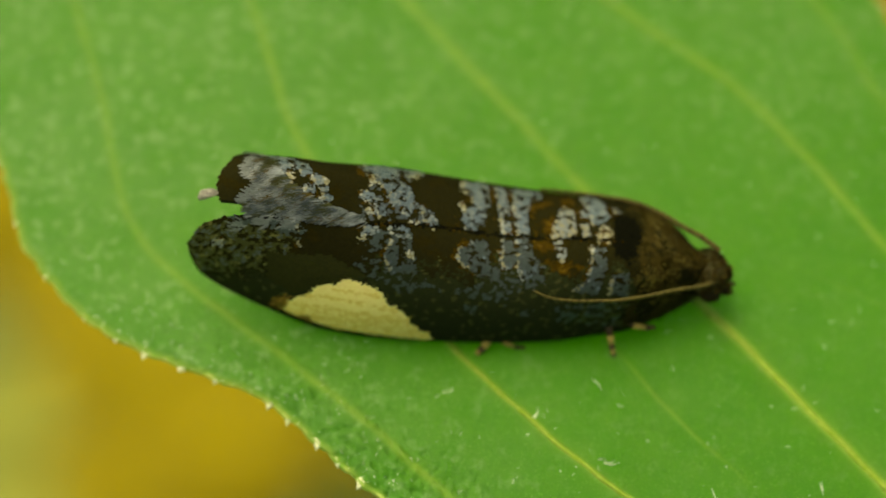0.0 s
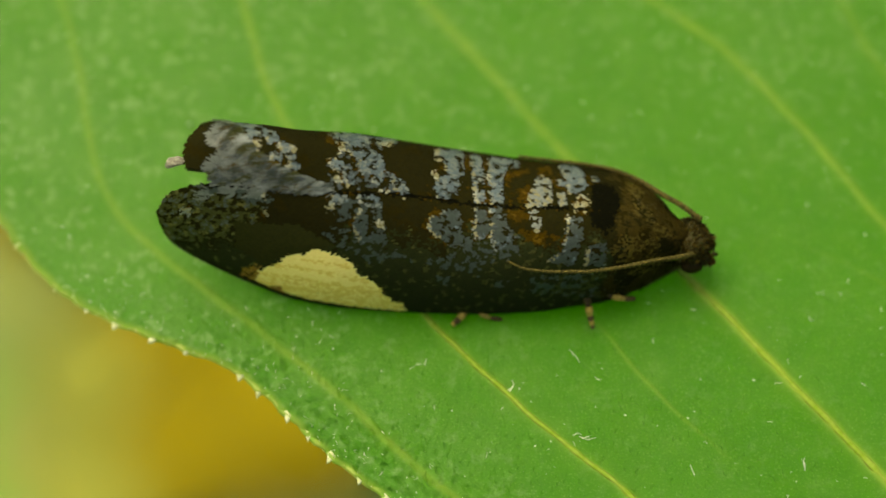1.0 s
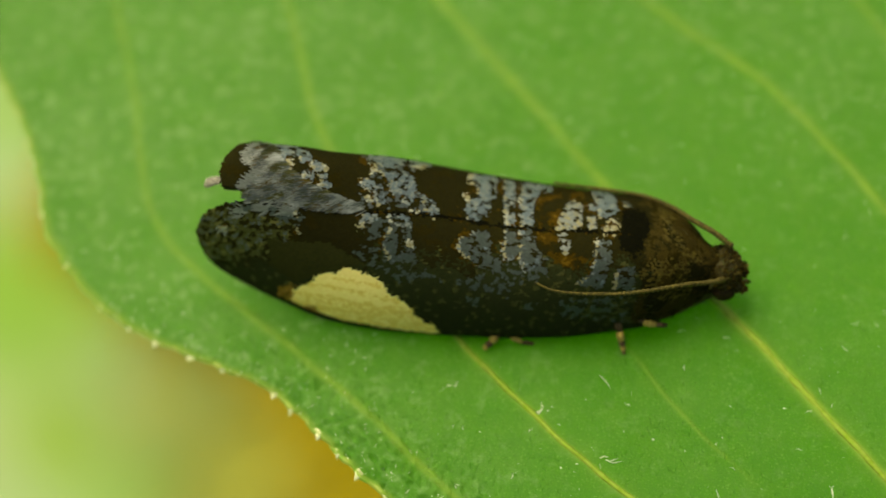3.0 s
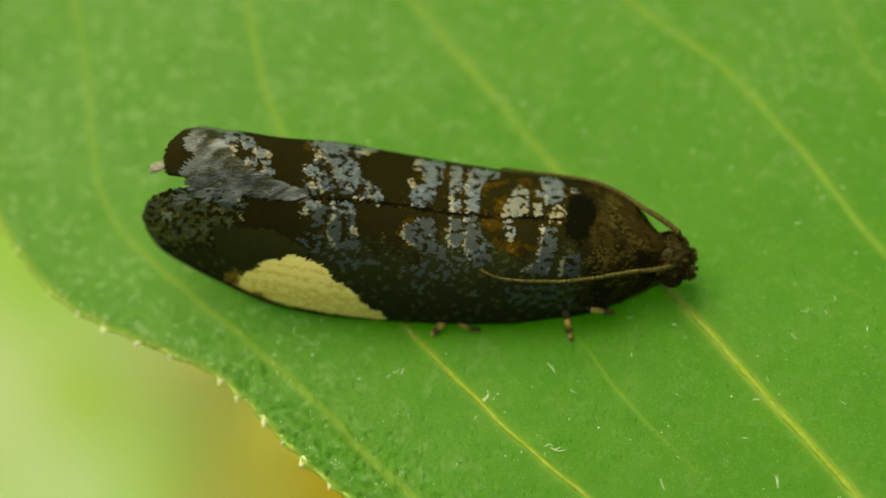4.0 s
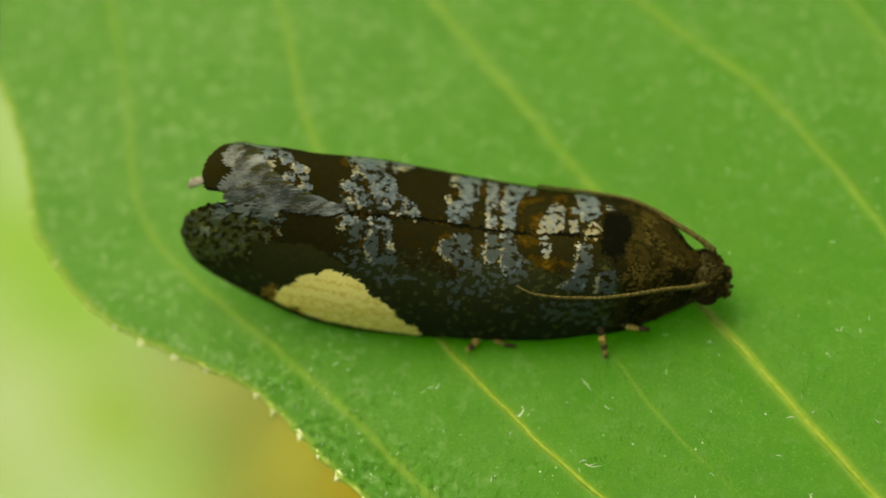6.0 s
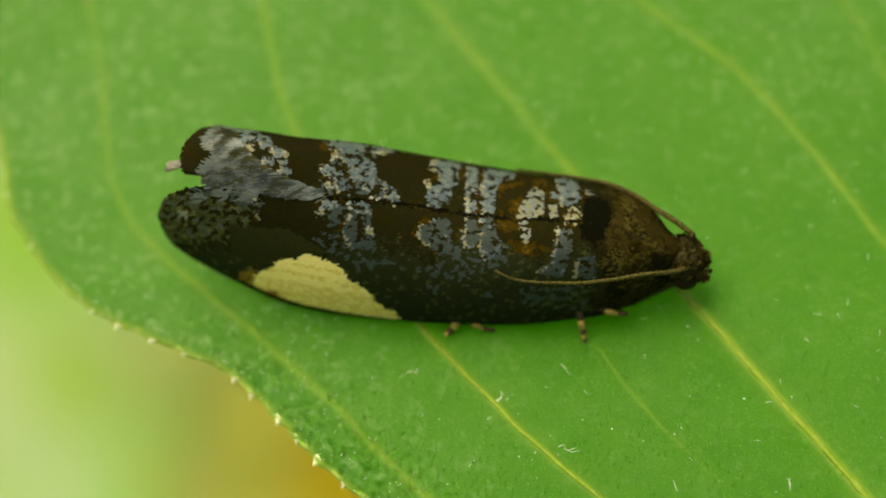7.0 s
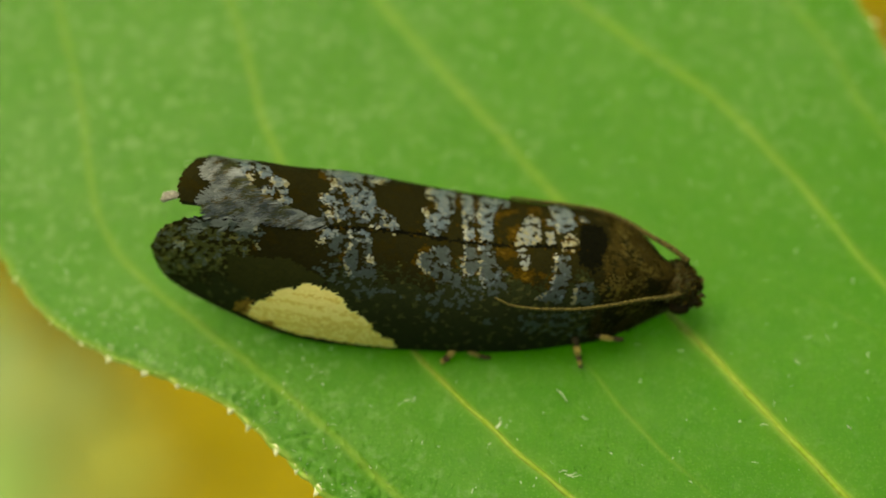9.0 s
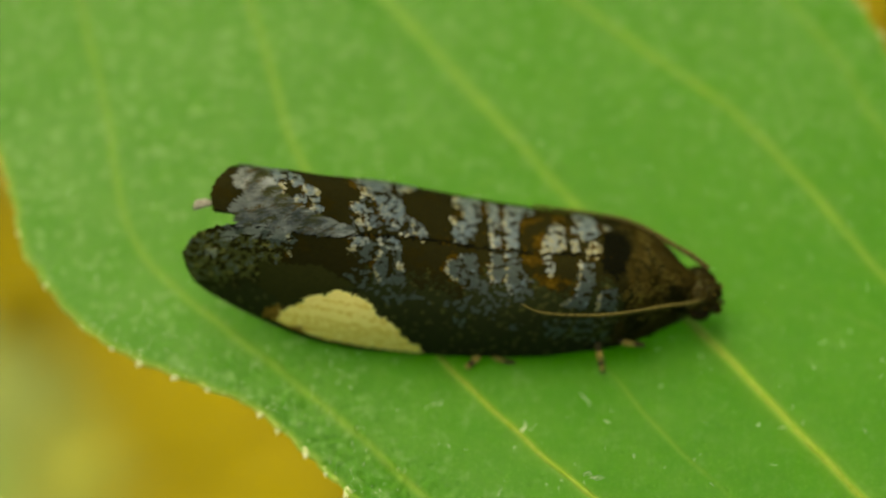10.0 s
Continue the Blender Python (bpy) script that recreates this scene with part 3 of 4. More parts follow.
def wing(name, t0, t1, end, label):
    nu, nv = 90, 26
    ts = np.linspace(t0, t1, nv)
    verts = []
    for i in range(nu):
        u = i / (nu - 1)
        x = 3.0 + (end(ts) - 3.0) * u
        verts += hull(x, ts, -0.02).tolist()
    k = len(verts)
    inner = [(x, y, z - 0.07) for x, y, z in verts]
    top = grid(nu, nv)
    faces = top + [tuple(i + k for i in f[::-1]) for f in top]
    rim = list(range(nv)) + [i * nv + nv - 1 for i in range(1, nu)] + [(nu - 1) * nv + j for j in range(nv - 2, -1, -1)] + [i * nv for i in range(nu - 2, 0, -1)]
    faces += [(rim[i], rim[(i + 1) % len(rim)], rim[(i + 1) % len(rim)] + k, rim[i] + k) for i in range(len(rim))]
    return part(name, verts + inner, faces, WING, moth, label)


near_wing = wing("forewing", -1, -0.004, near_end, "forewing with a cream patch on its costa")
far_wing = wing("forewing", 0.004, 1, far_end, "forewing banded in blue-grey and brown")

PATTERN = []


def mark(kind, *outline):
    """A marking of the wings, by its outline traced in the camera's view: millimetres along the body and up."""
    PATTERN.append((kind, list(outline)))


mark("cream", (-3.56, -0.35), (-3.39, -0.14), (-3.22, -0.05), (-3.07, 0.02), (-2.96, 0.13), (-2.69, 0.18), (-2.50, 0.27), (-2.25, 0.19), (-2.03, 0.10), (-1.89, 0.03), (-1.78, -0.16), (-1.59, -0.26), (-1.39, -0.38), (-1.26, -0.53), (-1.14, -0.65), (-0.91, -0.73), (-0.76, -1.13), (-1.30, -1.22), (-2.80, -1.07), (-3.41, -0.79))
mark("rust", (-3.72, -0.14), (-3.38, -0.05), (-3.50, -0.36), (-3.71, -0.38))
mark("rust", (-3.34, -0.43), (-3.07, -0.47), (-2.73, -0.65), (-3.00, -0.67))
mark("blue", (-0.65, 0.75), (-0.37, 0.87), (-0.08, 0.88), (-0.06, 0.34), (-0.17, 0.23), (-0.54, 0.49), (-0.66, 0.60))
mark("blue", (1.67, 0.78), (1.94, 0.78), (1.97, 0.44), (1.87, -0.00), (1.40, 0.02), (1.61, 0.24), (1.68, 0.49))
mark("blue", (2.06, 0.32), (2.37, 0.36), (2.41, -0.09), (2.04, -0.02))
mark("dimblue", (0.09, 0.29), (0.53, 0.07), (0.31, -0.22), (-0.19, -0.04), (-0.21, 0.23))
mark("dimblue", (-2.24, 0.64), (-1.26, 0.31), (-0.86, 0.04), (-1.61, 0.01), (-2.41, 0.47))
mark("olive", (1.26, -0.24), (2.02, -0.18), (2.47, -0.17), (2.81, -0.21), (2.85, -0.61), (2.06, -0.57), (1.38, -0.55))
mark("teal", (-4.62, 1.34), (-3.95, 1.36), (-3.45, 1.24), (-3.22, 0.98), (-3.60, 0.80), (-4.10, 0.85), (-4.60, 0.95))
mark("olive", (-4.63, 1.21), (-3.85, 1.08), (-3.42, 0.90), (-3.51, 0.63), (-4.00, 0.42), (-4.53, 0.31), (-4.64, 0.60))
mark("olive", (-5.11, 1.20), (-4.63, 1.26), (-4.52, 0.70), (-4.53, 0.31), (-4.96, 0.35), (-5.22, 0.68))
mark("pale", (-4.85, 0.91), (-4.66, 0.88), (-4.67, 0.76), (-4.83, 0.81))
mark("orange", (0.63, 0.83), (1.04, 0.83), (1.28, 0.54), (1.57, 0.46), (1.39, 0.30), (1.03, 0.37), (0.90, 0.50))
mark("orange", (2.50, 0.57), (2.78, 0.61), (2.76, 0.32), (2.49, 0.32))
mark("black", (2.13, 1.32), (2.61, 1.27), (2.54, 0.75), (2.31, 0.53), (2.09, 0.65), (2.09, 0.93))
mark("black", (-3.92, 0.67), (-2.81, 0.63), (-2.21, 0.29), (-2.79, 0.17), (-3.38, -0.05), (-3.84, 0.23))
mark("fringe", (-4.46, 2.14), (-4.35, 2.25), (-4.24, 2.33), (-4.08, 2.28), (-4.00, 2.13), (-3.78, 1.93), (-3.54, 1.74), (-3.23, 1.58), (-2.90, 1.44), (-2.40, 1.31), (-2.25, 1.25), (-2.58, 1.19), (-2.97, 1.20), (-3.33, 1.25), (-3.58, 1.27), (-3.89, 1.36), (-4.11, 1.59), (-4.19, 1.70), (-4.27, 1.74), (-4.18, 1.83), (-4.16, 1.91), (-4.29, 1.94), (-4.36, 2.02))
mark("fringe", (-4.28, 1.72), (-4.16, 1.69), (-4.00, 1.56), (-4.02, 1.41), (-4.18, 1.33), (-4.42, 1.32), (-4.67, 1.32), (-4.55, 1.44), (-4.42, 1.61))
mark("grey", (-4.32, 2.39), (-4.05, 2.41), (-4.04, 2.20), (-4.25, 2.25))
mark("grey", (-4.16, 1.33), (-4.00, 1.36), (-3.92, 1.16), (-4.05, 1.10), (-4.13, 1.19))
mark("grey", (-4.00, 1.49), (-3.82, 1.45), (-3.76, 1.23), (-3.90, 1.20))
mark("grey", (-3.69, 1.21), (-3.41, 1.24), (-3.44, 1.09), (-3.64, 1.08))
mark("grey", (-4.57, 1.18), (-4.36, 1.22), (-4.32, 1.09), (-4.52, 1.05))
mark("blue", (-4.08, 2.37), (-3.69, 2.34), (-3.33, 2.18), (-3.26, 2.04), (-3.38, 1.96), (-3.55, 2.10), (-3.82, 2.09), (-4.01, 2.16))
mark("blue", (-3.26, 2.05), (-3.00, 1.93), (-2.96, 1.73), (-3.14, 1.75), (-3.25, 1.90))
mark("blue", (-3.39, 1.87), (-3.21, 1.83), (-3.19, 1.69), (-3.36, 1.70))
mark("blue", (-3.04, 1.73), (-2.88, 1.70), (-2.88, 1.52), (-3.05, 1.56))
mark("blue", (-2.33, 2.20), (-2.04, 2.22), (-1.62, 2.10), (-1.01, 2.07), (-1.21, 1.99), (-1.45, 1.96), (-1.61, 2.02), (-1.78, 1.95), (-1.97, 1.92), (-2.11, 2.00), (-2.23, 2.08))
mark("blue", (-2.08, 1.90), (-1.92, 1.86), (-1.59, 1.85), (-1.45, 1.73), (-1.39, 1.58), (-1.44, 1.52), (-1.46, 1.34), (-1.61, 1.33), (-1.67, 1.48), (-1.79, 1.47), (-1.89, 1.55), (-1.86, 1.68), (-1.99, 1.80))
mark("blue", (-2.37, 1.70), (-2.21, 1.74), (-2.11, 1.66), (-1.97, 1.56), (-1.94, 1.32), (-2.07, 1.29), (-2.15, 1.50), (-2.31, 1.57))
mark("blue", (-1.41, 1.53), (-1.28, 1.49), (-1.03, 1.31), (-0.97, 1.19), (-1.07, 1.11), (-1.20, 1.19), (-1.28, 1.34))
mark("blue", (-2.31, 1.14), (-2.00, 1.15), (-1.95, 0.94), (-2.05, 0.80), (-2.25, 0.85), (-2.31, 0.98))
mark("blue", (-1.84, 1.13), (-1.41, 1.11), (-1.44, 0.96), (-1.57, 0.80), (-1.63, 0.61), (-1.45, 0.53), (-1.34, 0.41), (-1.77, 0.36), (-1.93, 0.61), (-1.87, 0.81), (-1.79, 0.94))
mark("blue", (-0.52, 1.85), (-0.40, 1.89), (-0.03, 1.89), (-0.02, 1.52), (-0.11, 1.37), (-0.12, 1.22), (-0.22, 1.05), (-0.50, 1.04), (-0.58, 1.29), (-0.48, 1.46), (-0.34, 1.55))
mark("blue", (0.09, 1.80), (0.27, 1.78), (0.31, 1.52), (0.30, 0.94), (0.15, 0.97), (0.10, 1.32))
mark("blue", (0.41, 1.78), (0.96, 1.70), (0.94, 1.61), (0.72, 1.58), (0.62, 1.39), (0.61, 0.90), (0.41, 0.91), (0.37, 1.38))
mark("blue", (0.12, 0.93), (0.31, 0.94), (0.38, 0.68), (0.36, 0.41), (0.20, 0.37), (0.11, 0.57))
mark("blue", (0.40, 0.92), (0.63, 0.91), (0.68, 0.63), (0.89, 0.43), (0.85, 0.22), (0.47, 0.22), (0.39, 0.48))
mark("blue", (1.63, 1.62), (1.89, 1.64), (2.06, 1.49), (2.01, 1.23), (1.91, 1.17), (1.73, 1.14), (1.70, 1.37))
mark("blue", (2.16, 1.44), (2.31, 1.44), (2.27, 1.32), (2.15, 1.31))
mark("blue", (1.55, 1.42), (1.67, 1.39), (1.68, 1.26), (1.58, 1.27))
mark("gold", (-2.27, 2.04), (-2.14, 2.00), (-2.10, 1.86), (-2.20, 1.79), (-2.25, 1.92))
mark("gold", (-2.45, 1.75), (-2.34, 1.75), (-2.34, 1.65), (-2.44, 1.65))
mark("gold", (-2.25, 1.46), (-2.12, 1.40), (-2.12, 1.29), (-2.25, 1.31))
mark("gold", (-1.17, 1.14), (-0.98, 1.15), (-1.00, 1.07), (-1.15, 1.07))
mark("gold", (-1.53, 1.23), (-1.28, 1.21), (-1.30, 1.13), (-1.51, 1.17))
mark("gold", (-1.49, 2.01), (-1.28, 2.04), (-1.30, 1.94), (-1.47, 1.94))
mark("gold", (-2.38, 0.96), (-2.28, 0.98), (-2.29, 0.82), (-2.36, 0.83))
mark("gold", (-1.49, 0.76), (-1.39, 0.70), (-1.38, 0.57), (-1.49, 0.64))
mark("gold", (-3.69, 2.04), (-3.57, 2.07), (-3.55, 1.87), (-3.70, 1.90))
mark("gold", (-3.11, 1.65), (-3.05, 1.69), (-3.02, 1.55), (-3.10, 1.55))
mark("gold", (-3.03, 1.99), (-2.97, 1.96), (-2.96, 1.84), (-3.02, 1.85))
mark("gold", (-3.07, 1.48), (-2.93, 1.52), (-2.90, 1.44), (-3.05, 1.44))
mark("gold", (-3.48, 1.13), (-3.41, 1.18), (-3.41, 1.06), (-3.49, 1.06))
mark("gold", (-3.49, 0.89), (-3.37, 0.85), (-3.35, 0.74), (-3.45, 0.78))
mark("gold", (-4.74, 0.91), (-4.66, 0.94), (-4.65, 0.83), (-4.73, 0.83))
mark("gold", (1.77, 1.02), (1.91, 1.14), (2.06, 1.12), (2.07, 0.91), (1.97, 0.77), (1.79, 0.85))
mark("gold", (-0.56, 1.89), (-0.41, 1.92), (-0.45, 1.80), (-0.53, 1.78))
mark("gold", (-0.55, 1.75), (-0.41, 1.72), (-0.44, 1.64))
mark("gold", (-0.61, 1.54), (-0.44, 1.50), (-0.50, 1.41), (-0.60, 1.41))
mark("gold", (1.62, 0.80), (1.76, 0.78), (1.74, 0.70), (1.64, 0.70))
mark("pale", (1.05, 1.15), (1.11, 1.24), (1.17, 1.36), (1.29, 1.46), (1.44, 1.38), (1.44, 1.09), (1.44, 0.89), (1.08, 0.84), (0.98, 0.93))
mark("pale", (1.54, 1.16), (1.66, 1.18), (1.66, 0.95), (1.52, 0.97))
mark("pale", (1.04, 0.79), (1.19, 0.81), (1.26, 0.65), (1.22, 0.51), (1.10, 0.60))
mark("orange", (0.64, 1.49), (1.05, 1.55), (1.49, 1.61), (1.52, 1.47), (1.29, 1.46), (1.10, 1.30), (0.99, 0.96), (0.98, 0.69), (0.67, 0.68), (0.70, 1.16))
mark("orange", (-0.59, 1.61), (-0.44, 1.74), (-0.39, 1.58), (-0.51, 1.50), (-0.61, 1.48))
mark("orange", (-1.46, 1.54), (-1.19, 1.53), (-1.08, 1.34), (-1.29, 1.47))
mark("orange", (-0.45, 1.03), (-0.58, 0.88), (-0.71, 0.69), (-0.53, 0.84))
mark("orange", (-2.42, 2.19), (-2.27, 2.04), (-2.31, 1.93), (-2.45, 2.05))
mark("dimblue", (-2.44, 2.19), (-1.63, 2.13), (-1.45, 1.92), (-1.46, 1.52), (-1.10, 1.29), (-1.07, 1.15), (-1.51, 1.23), (-2.30, 1.26), (-2.39, 1.70), (-2.07, 1.86))
mark("dimblue", (-2.33, 1.17), (-1.41, 1.14), (-1.43, 0.81), (-1.29, 0.38), (-1.82, 0.34), (-2.24, 0.79))
mark("teal", (0.02, 0.42), (0.12, 0.52), (0.36, 0.42), (0.62, 0.34), (0.86, 0.34), (0.92, 0.12), (0.70, 0.05), (0.42, 0.18), (0.12, 0.12), (-0.10, 0.20))
mark("teal", (-0.62, 0.10), (-0.30, 0.12), (0.10, 0.02), (0.10, -0.10), (-0.35, -0.08), (-0.60, -0.02))
mark("teal", (1.15, -0.22), (1.62, -0.20), (1.60, -0.52), (1.22, -0.50))
mark("teal", (1.72, -0.20), (2.10, -0.18), (2.02, -0.50), (1.75, -0.48))
mark("teal", (-0.42, -0.24), (-0.20, -0.20), (-0.15, -0.34), (-0.38, -0.36))
mark("teal", (0.55, -0.30), (0.80, -0.28), (0.78, -0.40), (0.58, -0.42))


def inside(poly, x, y):
    """Which of the points lie in a polygon."""
    hit = np.zeros(len(x), bool)
    for (x0, y0), (x1, y1) in zip(poly, poly[1:] + poly[:1]):
        if y0 != y1:
            cross = (y0 > y) != (y1 > y)
            hit ^= cross & (x < (x1 - x0) * (y - y0) / (y1 - y0) + x0)
    return hit


KINDS = list(SCALES)


def clouds(u, v, across, up, seed):
    """A smooth noise over the wings, with its grain in cycles per millimetre."""
    return np.array([noise.noise((p * across, q * up, seed)) for p, q in zip(u, v)])


RANK = {"dimblue": 0, "olive": 0, "black": 0, "teal": 0, "orange": 1, "blue": 2, "grey": 2, "fringe": 2, "pale": 3, "gold": 3, "cream": 4, "rust": 5}


def kinds_at(u, v, rng):
    """The kind of scale at each place of the wings."""
    of = KINDS.index
    broad, fine, streak = clouds(u, v, 3, 4, 1.0), clouds(u, v, 9, 12, 4.0), clouds(u, v, 6.5, 14, 6.0)
    low = 0.62 - v + 0.12 * np.sin(3 * u) + 0.25 * broad > rng.random(len(u)) * 0.5
    kind = np.where(low, of("black"), of("dark"))
    kind[~low & (broad + 0.4 * fine > 0.22)] = of("umber")
    kind[low & (fine > 0.34)] = of("olive")
    u, v = u + 0.035 * fine + rng.normal(0, 0.006, len(u)), v + 0.03 * streak + rng.normal(0, 0.006, len(u))
    for name, poly in sorted(PATTERN, key=lambda p: RANK[p[0]]):
        within = inside(poly, u, v)
        roll = rng.random(len(u))
        if name == "blue":
            halo = (inside(poly, u + 0.10, v) | inside(poly, u + 0.05, v + 0.04)) & ~within & ((kind == of("dark")) | (kind == of("umber")))
            kind[halo & (broad > -0.05) & (roll < 0.55)] = of("orange")
            kind[within] = of("blue")
            # near side's shading put into the colour: blue turns teal below the seam
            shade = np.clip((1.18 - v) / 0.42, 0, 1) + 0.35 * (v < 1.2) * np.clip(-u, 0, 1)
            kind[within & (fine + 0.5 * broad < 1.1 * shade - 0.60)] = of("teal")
            kind[within & (streak < -0.14)] = of("slate")
            kind[within & (streak + 0.25 * fine < -0.20)] = of("dark")
            kind[within & (streak > 0.22) & (v > 1.0) & (roll < 0.5)] = of("grey")
            kind[within & (fine > 0.30) & (v > 0.9)] = of("grey")
            rim = within & ~inside(poly, u - 0.05, v)
            kind[rim & (broad + fine > -0.10) & (roll < 0.75)] = of("grey")
            kind[rim & (fine + 0.6 * streak > 0.05) & (roll < 0.8)] = of("pale")
            kind[rim & (fine > 0.22) & (v > 0.85) & (roll < 0.6)] = of("white")
        elif name == "teal":
            kind[within & (fine > 0.02)] = of("teal")
        elif name == "dimblue":
            kind[within & (fine > 0.10)] = of("teal")
            kind[within & (fine > 0.12) & (v > 1.1)] = of("slate")
        elif name == "olive":
            kind[within & (fine > -0.12)] = of("olive")
            kind[within & (fine > 0.22) & (roll < 0.6)] = of("slate")
            kind[within & (streak > 0.42) & (u < 0)] = of("brass")
        elif name == "grey":
            kind[within] = of("fringe")
            kind[within & (roll < 0.55)] = of("grey")
            kind[within & (streak < -0.32)] = of("dark")
        elif name == "pale":
            kind[within] = of("grey")
            kind[within & (fine > 0.08) & (roll < 0.7)] = of("pale")
            kind[within & (fine < -0.24)] = of("umber")
        elif name == "gold":
            kind[within & (roll < 0.85)] = of("pale")
            kind[within & (fine > 0.05) & (roll < 0.55)] = of("white")
            kind[within & (streak < -0.28)] = of("orange")
        elif name == "orange":
            kind[within & (broad + 0.5 * fine > -0.34)] = of("umber")
            kind[within & (broad + 0.6 * fine > -0.12)] = of("orange")
            kind[within & (broad + 0.8 * fine > 0.40) & (roll < 0.5)] = of("amber")
        elif name == "cream":
            kind[within] = of("cream")
            vein = (np.sin((v + 0.14 * u) * 34 + 0.5 * np.sin(3 * u)) > 0.62) & (v < 0.05)
            kind[within & vein & (roll < 0.9)] = of("buff")
            kind[within & (v + 0.06 * u + 0.12 * streak < -0.50) & (roll < 0.55)] = of("buff")
        elif name == "rust":
            kind[within & (roll < 0.7)] = of("rust")
        else:
            kind[within] = np.where(u[within] > 1, of("jet"), of("ink")) if name == "black" else of(name)
    return kind


def shingle(name, parent, x, t, kind, length, width, lift, rng, label="", fan=0.25, lean=0.0):
    """Overlapping scales that lie on the hull with their free ends towards the tail; one joined part."""
    e = 0.01
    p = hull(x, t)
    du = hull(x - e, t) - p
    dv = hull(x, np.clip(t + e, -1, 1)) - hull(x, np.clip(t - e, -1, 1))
    du /= np.linalg.norm(du, axis=1, keepdims=True)
    dv /= np.linalg.norm(dv, axis=1, keepdims=True) + 1e-9
    nn = np.cross(dv, du)
    nn /= np.linalg.norm(nn, axis=1, keepdims=True) + 1e-9
    nn *= np.sign(nn[:, 2:3] + 1e-6)
    a = rng.normal(lean, fan, len(x))[:, None]
    way, side = du * np.cos(a) + dv * np.sin(a), dv * np.cos(a) - du * np.sin(a)
    L = (np.broadcast_to(length, len(x)) * rng.uniform(0.75, 1.25, len(x)))[:, None]
    W = (np.broadcast_to(width, len(x)) * rng.uniform(0.8, 1.2, len(x)))[:, None]
    up = (lift * rng.uniform(0.4, 1.6, len(x)))[:, None]
    rows = [p - side * W * 0.3 + nn * 0.003, p + side * W * 0.3 + nn * 0.003,
            p + way * L * 0.6 - side * W * 0.5 + nn * up * 0.8, p + way * L * 0.6 + side * W * 0.5 + nn * up * 0.8,
            p + way * L * 0.95 - side * W * 0.34 + nn * up, p + way * L + nn * up * 0.9, p + way * L * 0.95 + side * W * 0.34 + nn * up]
    verts = np.stack(rows, 1).reshape(-1, 3)
    b = np.arange(len(x)) * 7
    faces = np.stack([np.stack([b, b + 1, b + 3, b + 2], 1), np.stack([b + 2, b + 3, b + 6, b + 4], 1)], 1).reshape(-1, 4).tolist()
    faces = [f for i in range(len(x)) for f in (faces[2 * i], [faces[2 * i + 1][0], faces[2 * i + 1][1], faces[2 * i + 1][2], 7 * i + 5, faces[2 * i + 1][3]])]
    return part(name, verts, faces, [SCALES[k] for k in KINDS], parent, label, np.repeat(kind, 2), kind="stuff")


def wing_scales(parent, t0, t1, end, seed):
    rng = np.random.default_rng(seed)
    x, t = np.meshgrid(np.arange(-5.2, 3.0, 0.031), np.linspace(t0, t1, 112))
    x, t = x.ravel() + rng.uniform(-0.03, 0.03, x.size), t.ravel() + rng.uniform(-0.009, 0.009, x.size)
    keep = (t > min(t0, t1)) & (t < max(t0, t1)) & (x > end(t) + 0.04)
    x, t = x[keep], t[keep]
    p = hull(x, t, 0.0, False)
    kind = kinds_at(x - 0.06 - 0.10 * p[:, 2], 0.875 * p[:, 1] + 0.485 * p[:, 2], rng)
    seam = (np.abs(t) < 0.016) & (rng.random(len(t)) < 0.9)
    kind[seam] = np.where(rng.random(seam.sum()) < 0.9, KINDS.index("jet"), KINDS.index("orange"))
    order = np.argsort(x)
    x, t, kind = x[order], t[order], kind[order]
    long = kind == KINDS.index("fringe")
    smooth_patch = (kind == KINDS.index("cream")) | (kind == KINDS.index("buff"))
    shingle("scales", parent, x, t, kind, np.where(long, 0.20, np.where(smooth_patch, 0.11, 0.086)), np.where(long, 0.030, np.where(smooth_patch, 0.055, 0.042)), np.where(long, 0.035, np.where(smooth_patch, 0.006, 0.016)), rng, "overlapping coloured wing scales")


def fringe_hairs(parent, t0, t1, end, seed):
    """Long fine hair-scales over the pale fringe of the wing tips."""
    rng = np.random.default_rng(seed)
    x, t = rng.uniform(-4.9, -2.0, 26000), rng.uniform(t0, t1, 26000)
    p = hull(x, t, 0.0, False)
    u, v = x - 0.24 - 0.10 * p[:, 2], 0.875 * p[:, 1] + 0.485 * p[:, 2]
    keep = (x > end(t) + 0.05) & np.any([inside(poly, u, v) for name, poly in PATTERN if name == "fringe"], axis=0)
    x, t, u, v = x[keep], t[keep], u[keep], v[keep]
    tone = 1.3 * clouds(u, v, 4, 6, 3.0) + 1.6 * clouds(u + 0.5 * v, v - 0.5 * u, 2.2, 8, 9.0) - 0.10 + rng.normal(0, 0.10, len(x))
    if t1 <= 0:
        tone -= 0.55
    kind = np.full(len(x), KINDS.index("fringe"))
    kind[tone > 0.22] = KINDS.index("grey")
    kind[tone > 0.62] = KINDS.index("silver")
    kind[(tone > -0.05) & (tone < 0.22) & (clouds(u, v, 6, 9, 21.0) > 0.0)] = KINDS.index("tan")
    kind[tone < -0.10] = KINDS.index("slate")
    kind[tone < -0.34] = KINDS.index("teal")
    kind[tone < -0.55] = KINDS.index("olive")
    shingle("hairs", parent, x, t, kind, 0.22, 0.015, 0.04, rng, "long grey fringe hairs", 0.12, -0.30 if t0 >= 0 else -0.1)


fringe_hairs(far_wing, 0.006, 1, far_end, 14)
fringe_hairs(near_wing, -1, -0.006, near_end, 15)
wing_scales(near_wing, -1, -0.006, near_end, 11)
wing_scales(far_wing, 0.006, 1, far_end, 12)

# the body under the wings
v, f = ball((-0.4, 0.25, 0.62), (3.4, 0.75, 0.5), 16, 18)
